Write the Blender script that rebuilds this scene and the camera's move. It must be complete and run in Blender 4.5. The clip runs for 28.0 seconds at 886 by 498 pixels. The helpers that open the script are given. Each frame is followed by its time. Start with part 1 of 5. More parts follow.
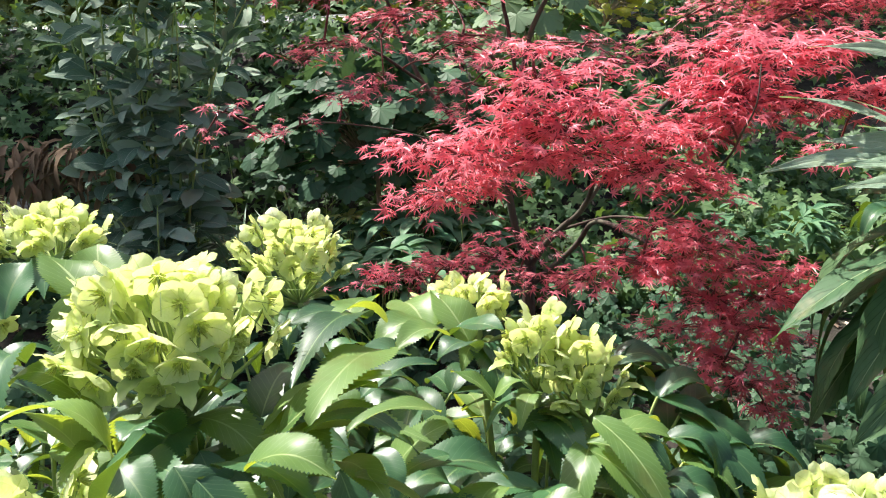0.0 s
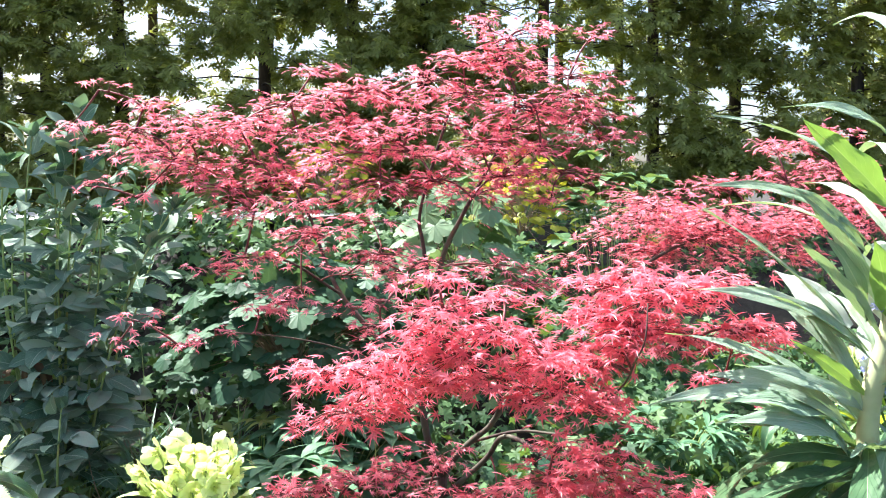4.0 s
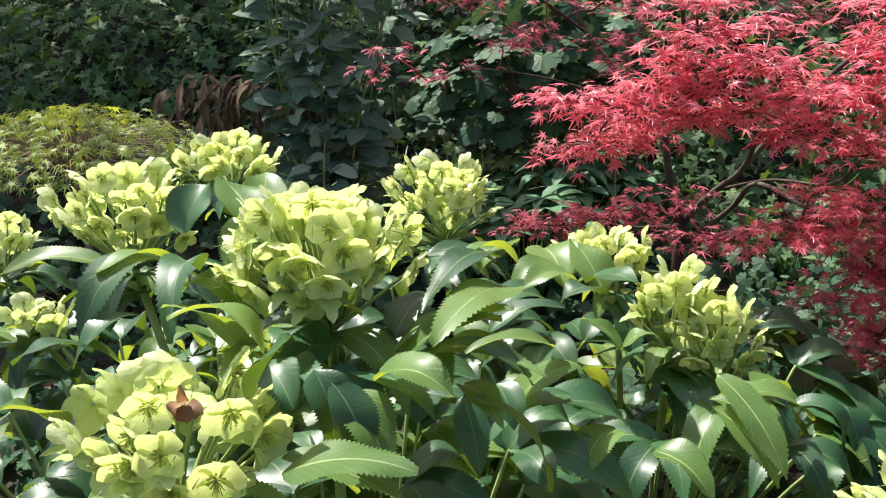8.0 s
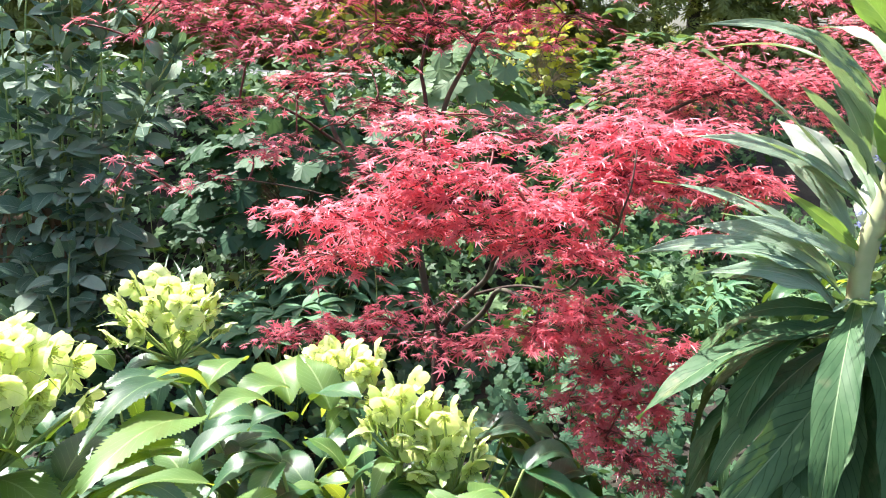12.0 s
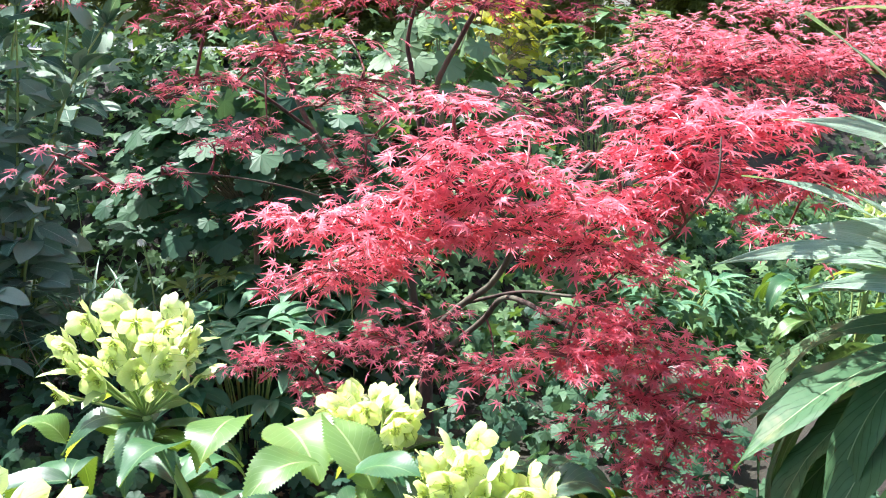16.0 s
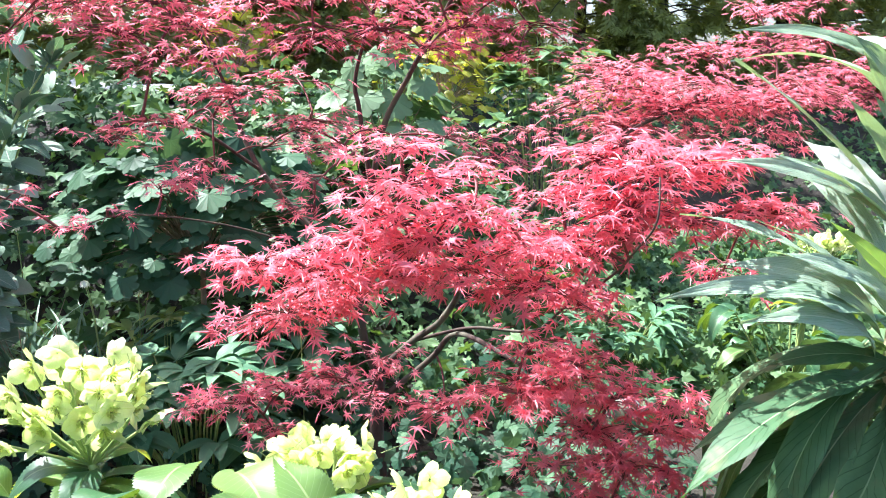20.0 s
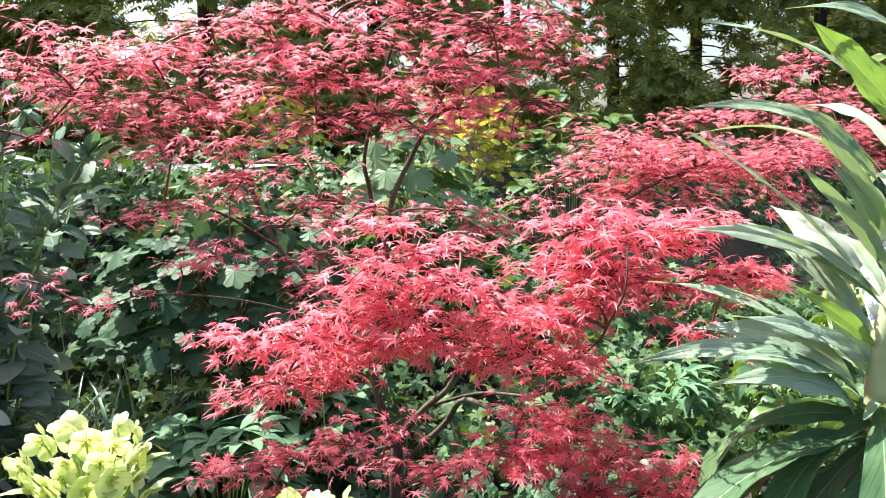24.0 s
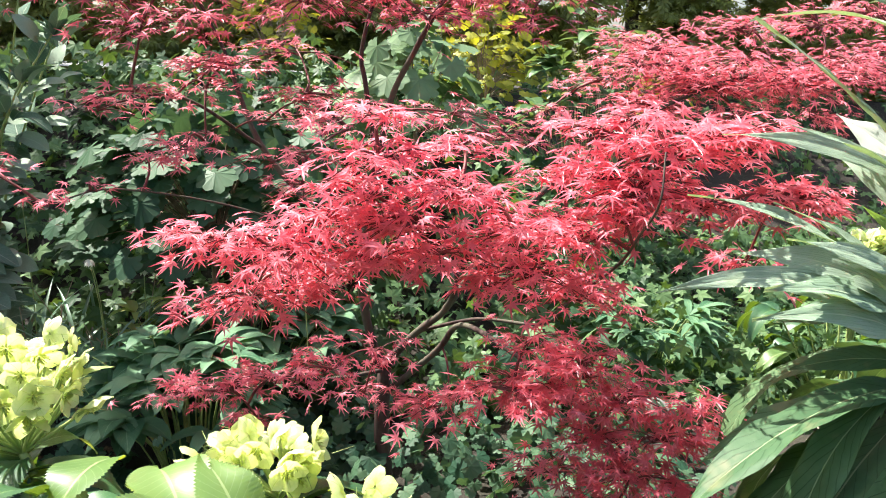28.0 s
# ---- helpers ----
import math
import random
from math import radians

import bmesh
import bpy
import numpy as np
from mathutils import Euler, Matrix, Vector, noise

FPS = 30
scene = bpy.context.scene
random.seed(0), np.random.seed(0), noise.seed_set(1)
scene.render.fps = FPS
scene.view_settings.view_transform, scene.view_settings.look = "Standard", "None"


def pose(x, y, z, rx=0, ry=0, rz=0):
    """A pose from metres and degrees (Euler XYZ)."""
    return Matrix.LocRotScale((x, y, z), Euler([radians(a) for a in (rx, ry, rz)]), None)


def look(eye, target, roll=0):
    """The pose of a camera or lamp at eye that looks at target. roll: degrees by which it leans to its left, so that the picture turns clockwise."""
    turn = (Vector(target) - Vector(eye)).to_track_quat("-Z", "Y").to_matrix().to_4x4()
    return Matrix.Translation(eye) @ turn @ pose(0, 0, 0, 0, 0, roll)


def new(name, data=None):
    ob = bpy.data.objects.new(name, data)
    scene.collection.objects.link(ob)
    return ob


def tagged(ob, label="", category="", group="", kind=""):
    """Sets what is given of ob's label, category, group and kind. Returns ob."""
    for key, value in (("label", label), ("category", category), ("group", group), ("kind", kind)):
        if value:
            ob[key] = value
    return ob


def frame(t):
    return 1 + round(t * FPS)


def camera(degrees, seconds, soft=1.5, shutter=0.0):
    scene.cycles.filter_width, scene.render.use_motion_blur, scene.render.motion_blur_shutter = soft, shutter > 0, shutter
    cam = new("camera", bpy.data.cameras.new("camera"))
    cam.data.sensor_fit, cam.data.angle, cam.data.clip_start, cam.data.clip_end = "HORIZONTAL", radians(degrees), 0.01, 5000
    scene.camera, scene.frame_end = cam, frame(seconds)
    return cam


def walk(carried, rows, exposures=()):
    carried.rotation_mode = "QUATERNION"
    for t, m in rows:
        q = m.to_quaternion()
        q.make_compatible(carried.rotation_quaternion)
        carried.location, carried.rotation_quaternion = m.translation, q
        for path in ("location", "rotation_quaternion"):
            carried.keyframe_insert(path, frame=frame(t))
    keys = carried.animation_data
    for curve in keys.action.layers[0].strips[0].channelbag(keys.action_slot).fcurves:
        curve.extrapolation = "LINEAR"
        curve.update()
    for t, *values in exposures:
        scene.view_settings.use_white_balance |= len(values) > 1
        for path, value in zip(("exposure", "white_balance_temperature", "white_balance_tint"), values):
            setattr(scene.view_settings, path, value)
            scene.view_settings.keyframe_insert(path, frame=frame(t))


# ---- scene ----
cam = camera(56.5, 28.0, soft=1.0)
PATH = [
    (0, (0.0, 0.029, 1.181), (-0.002, 1.945, 0.608), -2.5),
    (0.5, (-0.004, 0.015, 1.179), (-0.035, 1.925, 0.585), -2.4),
    (1, (-0.007, -0.019, 1.183), (-0.087, 1.896, 0.613), -2.3),
    (1.5, (0.003, -0.053, 1.196), (0.005, 1.884, 0.697), -1.8),
    (2, (0.021, -0.076, 1.215), (0.16, 1.885, 0.845), -1.5),
    (2.5, (0.028, -0.063, 1.234), (0.234, 1.905, 0.938), -1.9),
    (3, (0.046, -0.027, 1.244), (0.255, 1.943, 0.969), -1.7),
    (3.5, (0.048, -0.005, 1.256), (0.278, 1.973, 1.042), -0.9),
    (4, (0.032, -0.018, 1.268), (0.222, 1.968, 1.127), -0.1),
    (4.5, (0.032, -0.019, 1.279), (0.189, 1.973, 1.198), -1.0),
    (6.5, (0.06, 0.002, 1.254), (0.156, 1.992, 1.087), -0.7),
    (7, (0.047, -0.009, 1.222), (0.012, 1.959, 0.865), -0.4),
    (7.5, (0.033, -0.009, 1.193), (-0.2, 1.903, 0.653), -0.5),
    (8, (0.03, -0.018, 1.188), (-0.351, 1.825, 0.512), -1.8),
    (8.5, (0.039, -0.024, 1.182), (-0.24, 1.824, 0.468), -0.9),
    (9, (0.043, -0.012, 1.173), (-0.039, 1.835, 0.41), -0.8),
    (9.5, (0.044, -0.001, 1.173), (0.093, 1.853, 0.426), -0.4),
    (10, (0.044, 0.005, 1.175), (0.168, 1.864, 0.449), -0.2),
    (10.5, (0.047, 0.013, 1.176), (0.222, 1.879, 0.477), 0.2),
    (11, (0.051, 0.022, 1.178), (0.237, 1.897, 0.506), 0.2),
    (11.5, (0.077, 0.034, 1.187), (0.25, 1.943, 0.618), -0.0),
    (12, (0.142, 0.009, 1.204), (0.241, 1.956, 0.761), 1.0),
    (12.5, (0.203, -0.031, 1.21), (0.179, 1.925, 0.792), 0.0),
    (14.5, (-0.009, 0.313, 1.189), (0.334, 2.233, 0.745), 1.8),
    (15, (-0.02, 0.327, 1.178), (0.312, 2.244, 0.716), 1.5),
    (15.5, (-0.016, 0.343, 1.175), (0.325, 2.255, 0.699), 1.9),
    (16, (-0.022, 0.341, 1.178), (0.27, 2.26, 0.696), 1.3),
    (16.5, (-0.024, 0.332, 1.173), (0.348, 2.238, 0.693), 1.7),
    (17, (-0.027, 0.32, 1.173), (0.375, 2.215, 0.676), 1.4),
    (17.5, (-0.03, 0.302, 1.172), (0.413, 2.192, 0.687), 2.5),
    (18, (-0.034, 0.288, 1.18), (0.348, 2.196, 0.721), 2.0),
    (18.5, (-0.039, 0.297, 1.18), (0.332, 2.208, 0.718), 2.1),
    (19, (-0.043, 0.317, 1.187), (0.319, 2.234, 0.746), 1.6),
    (19.5, (-0.037, 0.325, 1.189), (0.327, 2.243, 0.756), 1.1),
    (20, (-0.025, 0.327, 1.193), (0.39, 2.242, 0.791), 1.3),
    (20.5, (-0.008, 0.328, 1.198), (0.444, 2.241, 0.828), 0.2),
    (21, (0.004, 0.325, 1.201), (0.454, 2.242, 0.852), -0.4),
    (21.5, (0.012, 0.319, 1.2), (0.436, 2.247, 0.879), -0.6),
    (23.5, (0.08, 0.246, 1.219), (0.495, 2.183, 0.942), -0.9),
    (24, (0.081, 0.225, 1.226), (0.366, 2.188, 0.972), -1.1),
    (24.5, (0.076, 0.211, 1.227), (0.271, 2.191, 1.022), -0.9),
    (25, (0.089, 0.213, 1.225), (0.313, 2.188, 1.005), -0.5),
    (25.5, (0.107, 0.265, 1.202), (0.296, 2.221, 0.829), -1.5),
    (26, (0.117, 0.354, 1.201), (0.299, 2.319, 0.876), -3.2),
    (26.5, (0.122, 0.411, 1.176), (0.381, 2.356, 0.789), -1.2),
    (27, (0.119, 0.433, 1.157), (0.398, 2.374, 0.766), 1.0),
    (27.5, (0.119, 0.439, 1.153), (0.393, 2.376, 0.737), 0.9),
    (28, (0.111, 0.427, 1.153), (0.393, 2.361, 0.73), 1.8),
]
walk(cam, [(t, look(eye, target, roll)) for t, eye, target, roll in PATH], [(0, 1.1, 6550, 10), (1, 0.85, 6700, 10), (2, 1.15, 6450, 10), (3, 1.55, 6250, 10), (4.2, 2, 6050, 10), (6.5, 2.05, 5900, 10), (7, 1.85, 5950, 10), (8, 0.82, 6500, 10), (9, 0.66, 6750, 10), (10, 0.9, 6550, 10), (11, 1.22, 6500, 10), (12.2, 1.7, 6250, 10), (17, 1.75, 5900, 10), (20, 1.95, 5800, 10), (24, 1.7, 6450, 10), (25, 1.8, 6450, 10), (28, 1.6, 6600, 10)])

# ---- light ----
SUN_AZ, SUN_EL = -48.0, 57.0  # degrees: azimuth from +y towards +x, elevation
world = bpy.data.worlds.new("sky")
scene.world = world
world.use_nodes = True
wn = world.node_tree
wn.nodes.clear()
sky = wn.nodes.new("ShaderNodeTexSky")
sky.sky_type, sky.sun_disc = "NISHITA", False
sky.sun_elevation, sky.sun_rotation = radians(SUN_EL), radians(SUN_AZ)
sky.air_density, sky.dust_density, sky.ozone_density = 1.0, 4.0, 1.0
bg = wn.nodes.new("ShaderNodeBackground")
bg.inputs["Strength"].default_value = 0.1
wo = wn.nodes.new("ShaderNodeOutputWorld")
wn.links.new(sky.outputs[0], bg.inputs[0])
wn.links.new(bg.outputs[0], wo.inputs[0])
sun_data = bpy.data.lights.new("sun", "SUN")
sun_data.energy, sun_data.angle, sun_data.color = 5.0, radians(0.6), (1.0, 0.96, 0.9)
sun = new("sun", sun_data)
sd = Vector((math.sin(radians(SUN_AZ)) * math.cos(radians(SUN_EL)), math.cos(radians(SUN_AZ)) * math.cos(radians(SUN_EL)), math.sin(radians(SUN_EL))))
sun.matrix_world = look(tuple(sd * 30), (0, 0, 0))

# ---- materials ----
def nodes_of(name):
    m = bpy.data.materials.new(name)
    m.use_nodes = True
    t = m.node_tree
    t.nodes.clear()
    return m, t, t.nodes.new("ShaderNodeOutputMaterial")


def leaf_material(name, dark, light, vein=None, rough=0.4, trans=0.35, trans_col=None, blotch=None, scale=30.0, veins=7.0, spec=0.5, bump=0.25, island=True, hue_spread=0.5, slant=0.55, side=0.26, groove=None, rib=0.022, root=None):
    """Leaf surface: two greens mixed by leaf and by a fine mottle, pale midrib and side veins, light let through."""
    m, t, out = nodes_of(name)
    N, L = t.nodes.new, t.links.new
    rnd = N("ShaderNodeNewGeometry").outputs["Random Per Island"] if island else N("ShaderNodeObjectInfo").outputs["Random"]
    co = N("ShaderNodeTexCoord")
    n1 = N("ShaderNodeTexNoise")
    n1.inputs["Scale"].default_value, n1.inputs["Detail"].default_value = scale, 5
    L(co.outputs["Object"], n1.inputs["Vector"])
    add = N("ShaderNodeMath")
    add.operation = "MULTIPLY_ADD"
    L(n1.outputs["Fac"], add.inputs[0])
    add.inputs[1].default_value = 1.0 - hue_spread
    mul = N("ShaderNodeMath")
    mul.operation = "MULTIPLY"
    L(rnd, mul.inputs[0])
    mul.inputs[1].default_value = hue_spread
    L(mul.outputs[0], add.inputs[2])
    ramp = N("ShaderNodeValToRGB")
    ramp.color_ramp.elements[0].position, ramp.color_ramp.elements[1].position = 0.2, 0.8
    ramp.color_ramp.elements[0].color, ramp.color_ramp.elements[1].color = (*dark, 1), (*light, 1)
    L(add.outputs[0], ramp.inputs[0])
    col = ramp.outputs[0]
    height = n1.outputs["Fac"]
    if vein:
        sep = N("ShaderNodeSeparateXYZ")
        L(co.outputs["UV"], sep.inputs[0])
        off = N("ShaderNodeMath"); off.operation = "SUBTRACT"; L(sep.outputs[0], off.inputs[0]); off.inputs[1].default_value = 0.5
        ab = N("ShaderNodeMath"); ab.operation = "ABSOLUTE"; L(off.outputs[0], ab.inputs[0])
        mid = N("ShaderNodeMath"); mid.operation = "LESS_THAN"; L(ab.outputs[0], mid.inputs[0]); mid.inputs[1].default_value = rib
        sl = N("ShaderNodeMath"); sl.operation = "MULTIPLY_ADD"; L(ab.outputs[0], sl.inputs[0]); sl.inputs[1].default_value = -slant; L(sep.outputs[1], sl.inputs[2])
        ml = N("ShaderNodeMath"); ml.operation = "MULTIPLY"; L(sl.outputs[0], ml.inputs[0]); ml.inputs[1].default_value = veins
        fr = N("ShaderNodeMath"); fr.operation = "FRACT"; L(ml.outputs[0], fr.inputs[0])
        lt = N("ShaderNodeMath"); lt.operation = "LESS_THAN"; L(fr.outputs[0], lt.inputs[0]); lt.inputs[1].default_value = 0.1
        hv = N("ShaderNodeMath"); hv.operation = "MULTIPLY"; L(lt.outputs[0], hv.inputs[0]); hv.inputs[1].default_value = side
        mx = N("ShaderNodeMath"); mx.operation = "MAXIMUM"; L(mid.outputs[0], mx.inputs[0]); L(hv.outputs[0], mx.inputs[1])
        if groove:
            mixg = N("ShaderNodeMix"); mixg.data_type = "RGBA"
            L(hv.outputs[0], mixg.inputs[0]); L(col, mixg.inputs[6]); mixg.inputs[7].default_value = (*groove, 1)
            col = mixg.outputs[2]
        mixv = N("ShaderNodeMix"); mixv.data_type = "RGBA"
        L(mid.outputs[0] if groove else mx.outputs[0], mixv.inputs[0]); L(col, mixv.inputs[6]); mixv.inputs[7].default_value = (*vein, 1)
        col = mixv.outputs[2]
        sub = N("ShaderNodeMath"); sub.operation = "SUBTRACT"; L(n1.outputs["Fac"], sub.inputs[0]); L(mx.outputs[0], sub.inputs[1])
        height = sub.outputs[0]
    if root:
        sepr = N("ShaderNodeSeparateXYZ")
        L(co.outputs["UV"], sepr.inputs[0])
        rr = N("ShaderNodeValToRGB")
        rr.color_ramp.elements[0].position, rr.color_ramp.elements[1].position = 0.02, 0.36
        rr.color_ramp.elements[0].color, rr.color_ramp.elements[1].color = (0.8, 0.8, 0.8, 1), (0, 0, 0, 1)
        L(sepr.outputs[1], rr.inputs[0])
        mr = N("ShaderNodeMix"); mr.data_type = "RGBA"
        L(rr.outputs[0], mr.inputs[0]); L(col, mr.inputs[6]); mr.inputs[7].default_value = (*root, 1)
        col = mr.outputs[2]
    if blotch:
        n2 = N("ShaderNodeTexNoise")
        n2.inputs["Scale"].default_value, n2.inputs["Detail"].default_value = scale * 0.45, 6
        L(co.outputs["Object"], n2.inputs["Vector"])
        r2 = N("ShaderNodeValToRGB")
        r2.color_ramp.elements[0].position, r2.color_ramp.elements[1].position = 0.6, 0.72
        L(n2.outputs["Fac"], r2.inputs[0])
        mb = N("ShaderNodeMix"); mb.data_type = "RGBA"
        L(r2.outputs[0], mb.inputs[0]); L(col, mb.inputs[6]); mb.inputs[7].default_value = (*blotch, 1)
        col = mb.outputs[2]
    p = N("ShaderNodeBsdfPrincipled")
    L(col, p.inputs["Base Color"])
    p.inputs["Roughness"].default_value = rough
    p.inputs["Specular IOR Level"].default_value = spec
    bm_ = N("ShaderNodeBump")
    bm_.inputs["Strength"].default_value, bm_.inputs["Distance"].default_value = bump, 0.002
    L(height, bm_.inputs["Height"])
    L(bm_.outputs[0], p.inputs["Normal"])
    tr = N("ShaderNodeBsdfTranslucent")
    if trans_col:
        tr.inputs[0].default_value = (*trans_col, 1)
    else:
        L(col, tr.inputs[0])
    mix = N("ShaderNodeMixShader")
    mix.inputs[0].default_value = trans
    L(p.outputs[0], mix.inputs[1])
    L(tr.outputs[0], mix.inputs[2])
    L(mix.outputs[0], out.inputs[0])
    return m


def rough_material(name, a, b, scale=20.0, rough=0.85, bump=0.6, dist=0.01, stretch=(1, 1, 1), c=None):
    """Bark, soil, stone: two colours by layered noise, with relief."""
    m, t, out = nodes_of(name)
    N, L = t.nodes.new, t.links.new
    co, mp = N("ShaderNodeTexCoord"), N("ShaderNodeMapping")
    mp.inputs["Scale"].default_value = stretch
    L(co.outputs["Object"], mp.inputs[0])
    n1, n2 = N("ShaderNodeTexNoise"), N("ShaderNodeTexNoise")
    n1.inputs["Scale"].default_value, n1.inputs["Detail"].default_value, n1.inputs["Roughness"].default_value = scale, 8, 0.65
    n2.inputs["Scale"].default_value, n2.inputs["Detail"].default_value = scale * 0.13, 4
    L(mp.outputs[0], n1.inputs[0]); L(mp.outputs[0], n2.inputs[0])
    r = N("ShaderNodeValToRGB")
    r.color_ramp.elements[0].position, r.color_ramp.elements[1].position = 0.35, 0.68
    r.color_ramp.elements[0].color, r.color_ramp.elements[1].color = (*a, 1), (*b, 1)
    L(n1.outputs["Fac"], r.inputs[0])
    r2 = N("ShaderNodeValToRGB")
    r2.color_ramp.elements[0].position, r2.color_ramp.elements[1].position = 0.45, 0.62
    L(n2.outputs["Fac"], r2.inputs[0])
    mx = N("ShaderNodeMix"); mx.data_type = "RGBA"
    L(r2.outputs[0], mx.inputs[0]); L(r.outputs[0], mx.inputs[6]); mx.inputs[7].default_value = (*(c or a), 1)
    p = N("ShaderNodeBsdfPrincipled")
    p.inputs["Roughness"].default_value = rough
    L(mx.outputs[2], p.inputs["Base Color"])
    b_ = N("ShaderNodeBump")
    b_.inputs["Strength"].default_value, b_.inputs["Distance"].default_value = bump, dist
    L(n1.outputs["Fac"], b_.inputs["Height"])
    L(b_.outputs[0], p.inputs["Normal"])
    L(p.outputs[0], out.inputs[0])
    return m


M_MAPLE = leaf_material("maple_red", (0.41, 0.035, 0.066), (0.88, 0.3, 0.37), rough=0.34, trans=0.56, trans_col=(0.97, 0.29, 0.35), scale=14, spec=0.65, bump=0.12, hue_spread=0.7)
M_HELL = leaf_material("hellebore_leaf", (0.01, 0.045, 0.022), (0.05, 0.135, 0.052), vein=(0.12, 0.2, 0.08), rough=0.4, spec=0.52, trans=0.12, trans_col=(0.35, 0.55, 0.03), scale=26, veins=11, side=0.32, island=False)
# paler, younger leaf; part of its lightness is sunlight put into the colour
M_HELLPALE = leaf_material("hellebore_pale_lit_leaf", (0.065, 0.145, 0.038), (0.16, 0.27, 0.082), vein=(0.33, 0.42, 0.17), rough=0.4, spec=0.5, trans=0.32, trans_col=(0.55, 0.66, 0.05), scale=26, veins=11, side=0.34, island=False, blotch=(0.13, 0.16, 0.045))
M_PETAL = leaf_material("hellebore_petal", (0.6, 0.72, 0.25), (0.9, 0.92, 0.64), vein=(0.62, 0.73, 0.28), rough=0.4, trans=0.45, trans_col=(0.86, 0.92, 0.34), scale=18, veins=6, side=0.34, bump=0.5, island=False, hue_spread=0.55, root=(0.42, 0.56, 0.12))
M_STAMEN = leaf_material("stamen", (0.6, 0.68, 0.22), (0.82, 0.84, 0.4), rough=0.6, trans=0.7)
M_STALK = leaf_material("green_stalk", (0.22, 0.32, 0.09), (0.42, 0.5, 0.18), rough=0.45, trans=0.1, scale=40)
M_ECH = leaf_material("echium_leaf", (0.22, 0.34, 0.23), (0.45, 0.56, 0.42), vein=(0.5, 0.58, 0.42), groove=(0.12, 0.2, 0.12), blotch=(0.26, 0.33, 0.18), rough=0.6, spec=0.3, trans=0.22, trans_col=(0.42, 0.58, 0.18), scale=34, veins=6, bump=1.0, slant=3.0, side=0.8, rib=0.018, island=False)
# older, greener leaf; the shade of the skirt also darkens its colour
M_ECHOLDSHADE = leaf_material("echium_old_shaded_leaf", (0.04, 0.1, 0.042), (0.115, 0.2, 0.092), vein=(0.24, 0.33, 0.17), groove=(0.022, 0.06, 0.025), blotch=(0.17, 0.19, 0.1), rough=0.55, spec=0.22, trans=0.12, trans_col=(0.25, 0.42, 0.08), scale=34, veins=13, bump=1.0, slant=0.45, side=0.7, rib=0.014, island=False)
# echium leaf with the glow of backlight put into its green
M_ECHLIME = leaf_material("echium_backlit_leaf", (0.16, 0.3, 0.06), (0.25, 0.4, 0.09), vein=(0.35, 0.48, 0.16), rough=0.5, trans=0.25, trans_col=(0.36, 0.58, 0.08), scale=34, veins=13, bump=0.5, island=False)
# echium leaf bleached in colour to look struck by the sun
M_ECHPALE = leaf_material("echium_sunlit_leaf", (0.5, 0.56, 0.46), (0.68, 0.72, 0.62), vein=(0.74, 0.76, 0.66), rough=0.6, spec=0.3, trans=0.25, trans_col=(0.6, 0.68, 0.45), scale=34, veins=8, bump=0.8, slant=2.0, side=0.3, island=False)
M_ECHSTEM = leaf_material("echium_stem", (0.3, 0.36, 0.16), (0.5, 0.5, 0.28), rough=0.6, trans=0.05, scale=45, blotch=(0.35, 0.25, 0.15))
M_BLUE = leaf_material("blue_floret", (0.25, 0.28, 0.62), (0.5, 0.52, 0.8), rough=0.5, trans=0.4)
M_SHRUB = leaf_material("sage_leaf", (0.075, 0.145, 0.1), (0.34, 0.43, 0.32), vein=(0.32, 0.4, 0.3), rough=0.7, spec=0.18, trans=0.14, trans_col=(0.22, 0.38, 0.14), scale=30, veins=8, hue_spread=0.75, bump=0.6, island=False)
M_IVY = leaf_material("ivy_leaf", (0.025, 0.067, 0.03), (0.13, 0.22, 0.09), rough=0.5, spec=0.16, trans=0.18, trans_col=(0.25, 0.4, 0.05), scale=22, hue_spread=0.8)
M_LOBED = leaf_material("lobed_leaf", (0.025, 0.07, 0.04), (0.082, 0.155, 0.082), rough=0.52, spec=0.16, trans=0.16, trans_col=(0.18, 0.33, 0.1), scale=22, hue_spread=0.8)
M_PALE = leaf_material("pale_leaf", (0.13, 0.22, 0.11), (0.22, 0.32, 0.17), rough=0.5, spec=0.2, trans=0.25, trans_col=(0.28, 0.4, 0.12), scale=20)
M_HERB = leaf_material("herb_leaf", (0.045, 0.125, 0.065), (0.14, 0.265, 0.145), vein=(0.17, 0.29, 0.15), rough=0.5, spec=0.16, trans=0.2, trans_col=(0.25, 0.42, 0.1), scale=24, hue_spread=0.8)
M_LIME = leaf_material("lime_leaf", (0.22, 0.33, 0.09), (0.46, 0.55, 0.22), rough=0.45, trans=0.4, trans_col=(0.6, 0.65, 0.05), scale=20, hue_spread=0.8)
M_YELLOW = leaf_material("golden_leaf", (0.15, 0.2, 0.03), (0.48, 0.47, 0.07), rough=0.5, trans=0.45, trans_col=(0.85, 0.8, 0.05), scale=15, hue_spread=0.8)
M_STRAP = leaf_material("strap_leaf", (0.1, 0.2, 0.115), (0.22, 0.36, 0.22), rough=0.4, trans=0.2, scale=30, hue_spread=0.8)
# coarse mottle paints lit yellow-green tips and shaded hollows into the sprays
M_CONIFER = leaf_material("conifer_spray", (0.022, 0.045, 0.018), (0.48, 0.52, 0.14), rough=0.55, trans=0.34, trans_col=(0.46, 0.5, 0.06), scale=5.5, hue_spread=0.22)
M_DEAD = leaf_material("dead_leaf", (0.09, 0.05, 0.024), (0.24, 0.155, 0.085), rough=0.8, trans=0.1, scale=25, hue_spread=0.8)
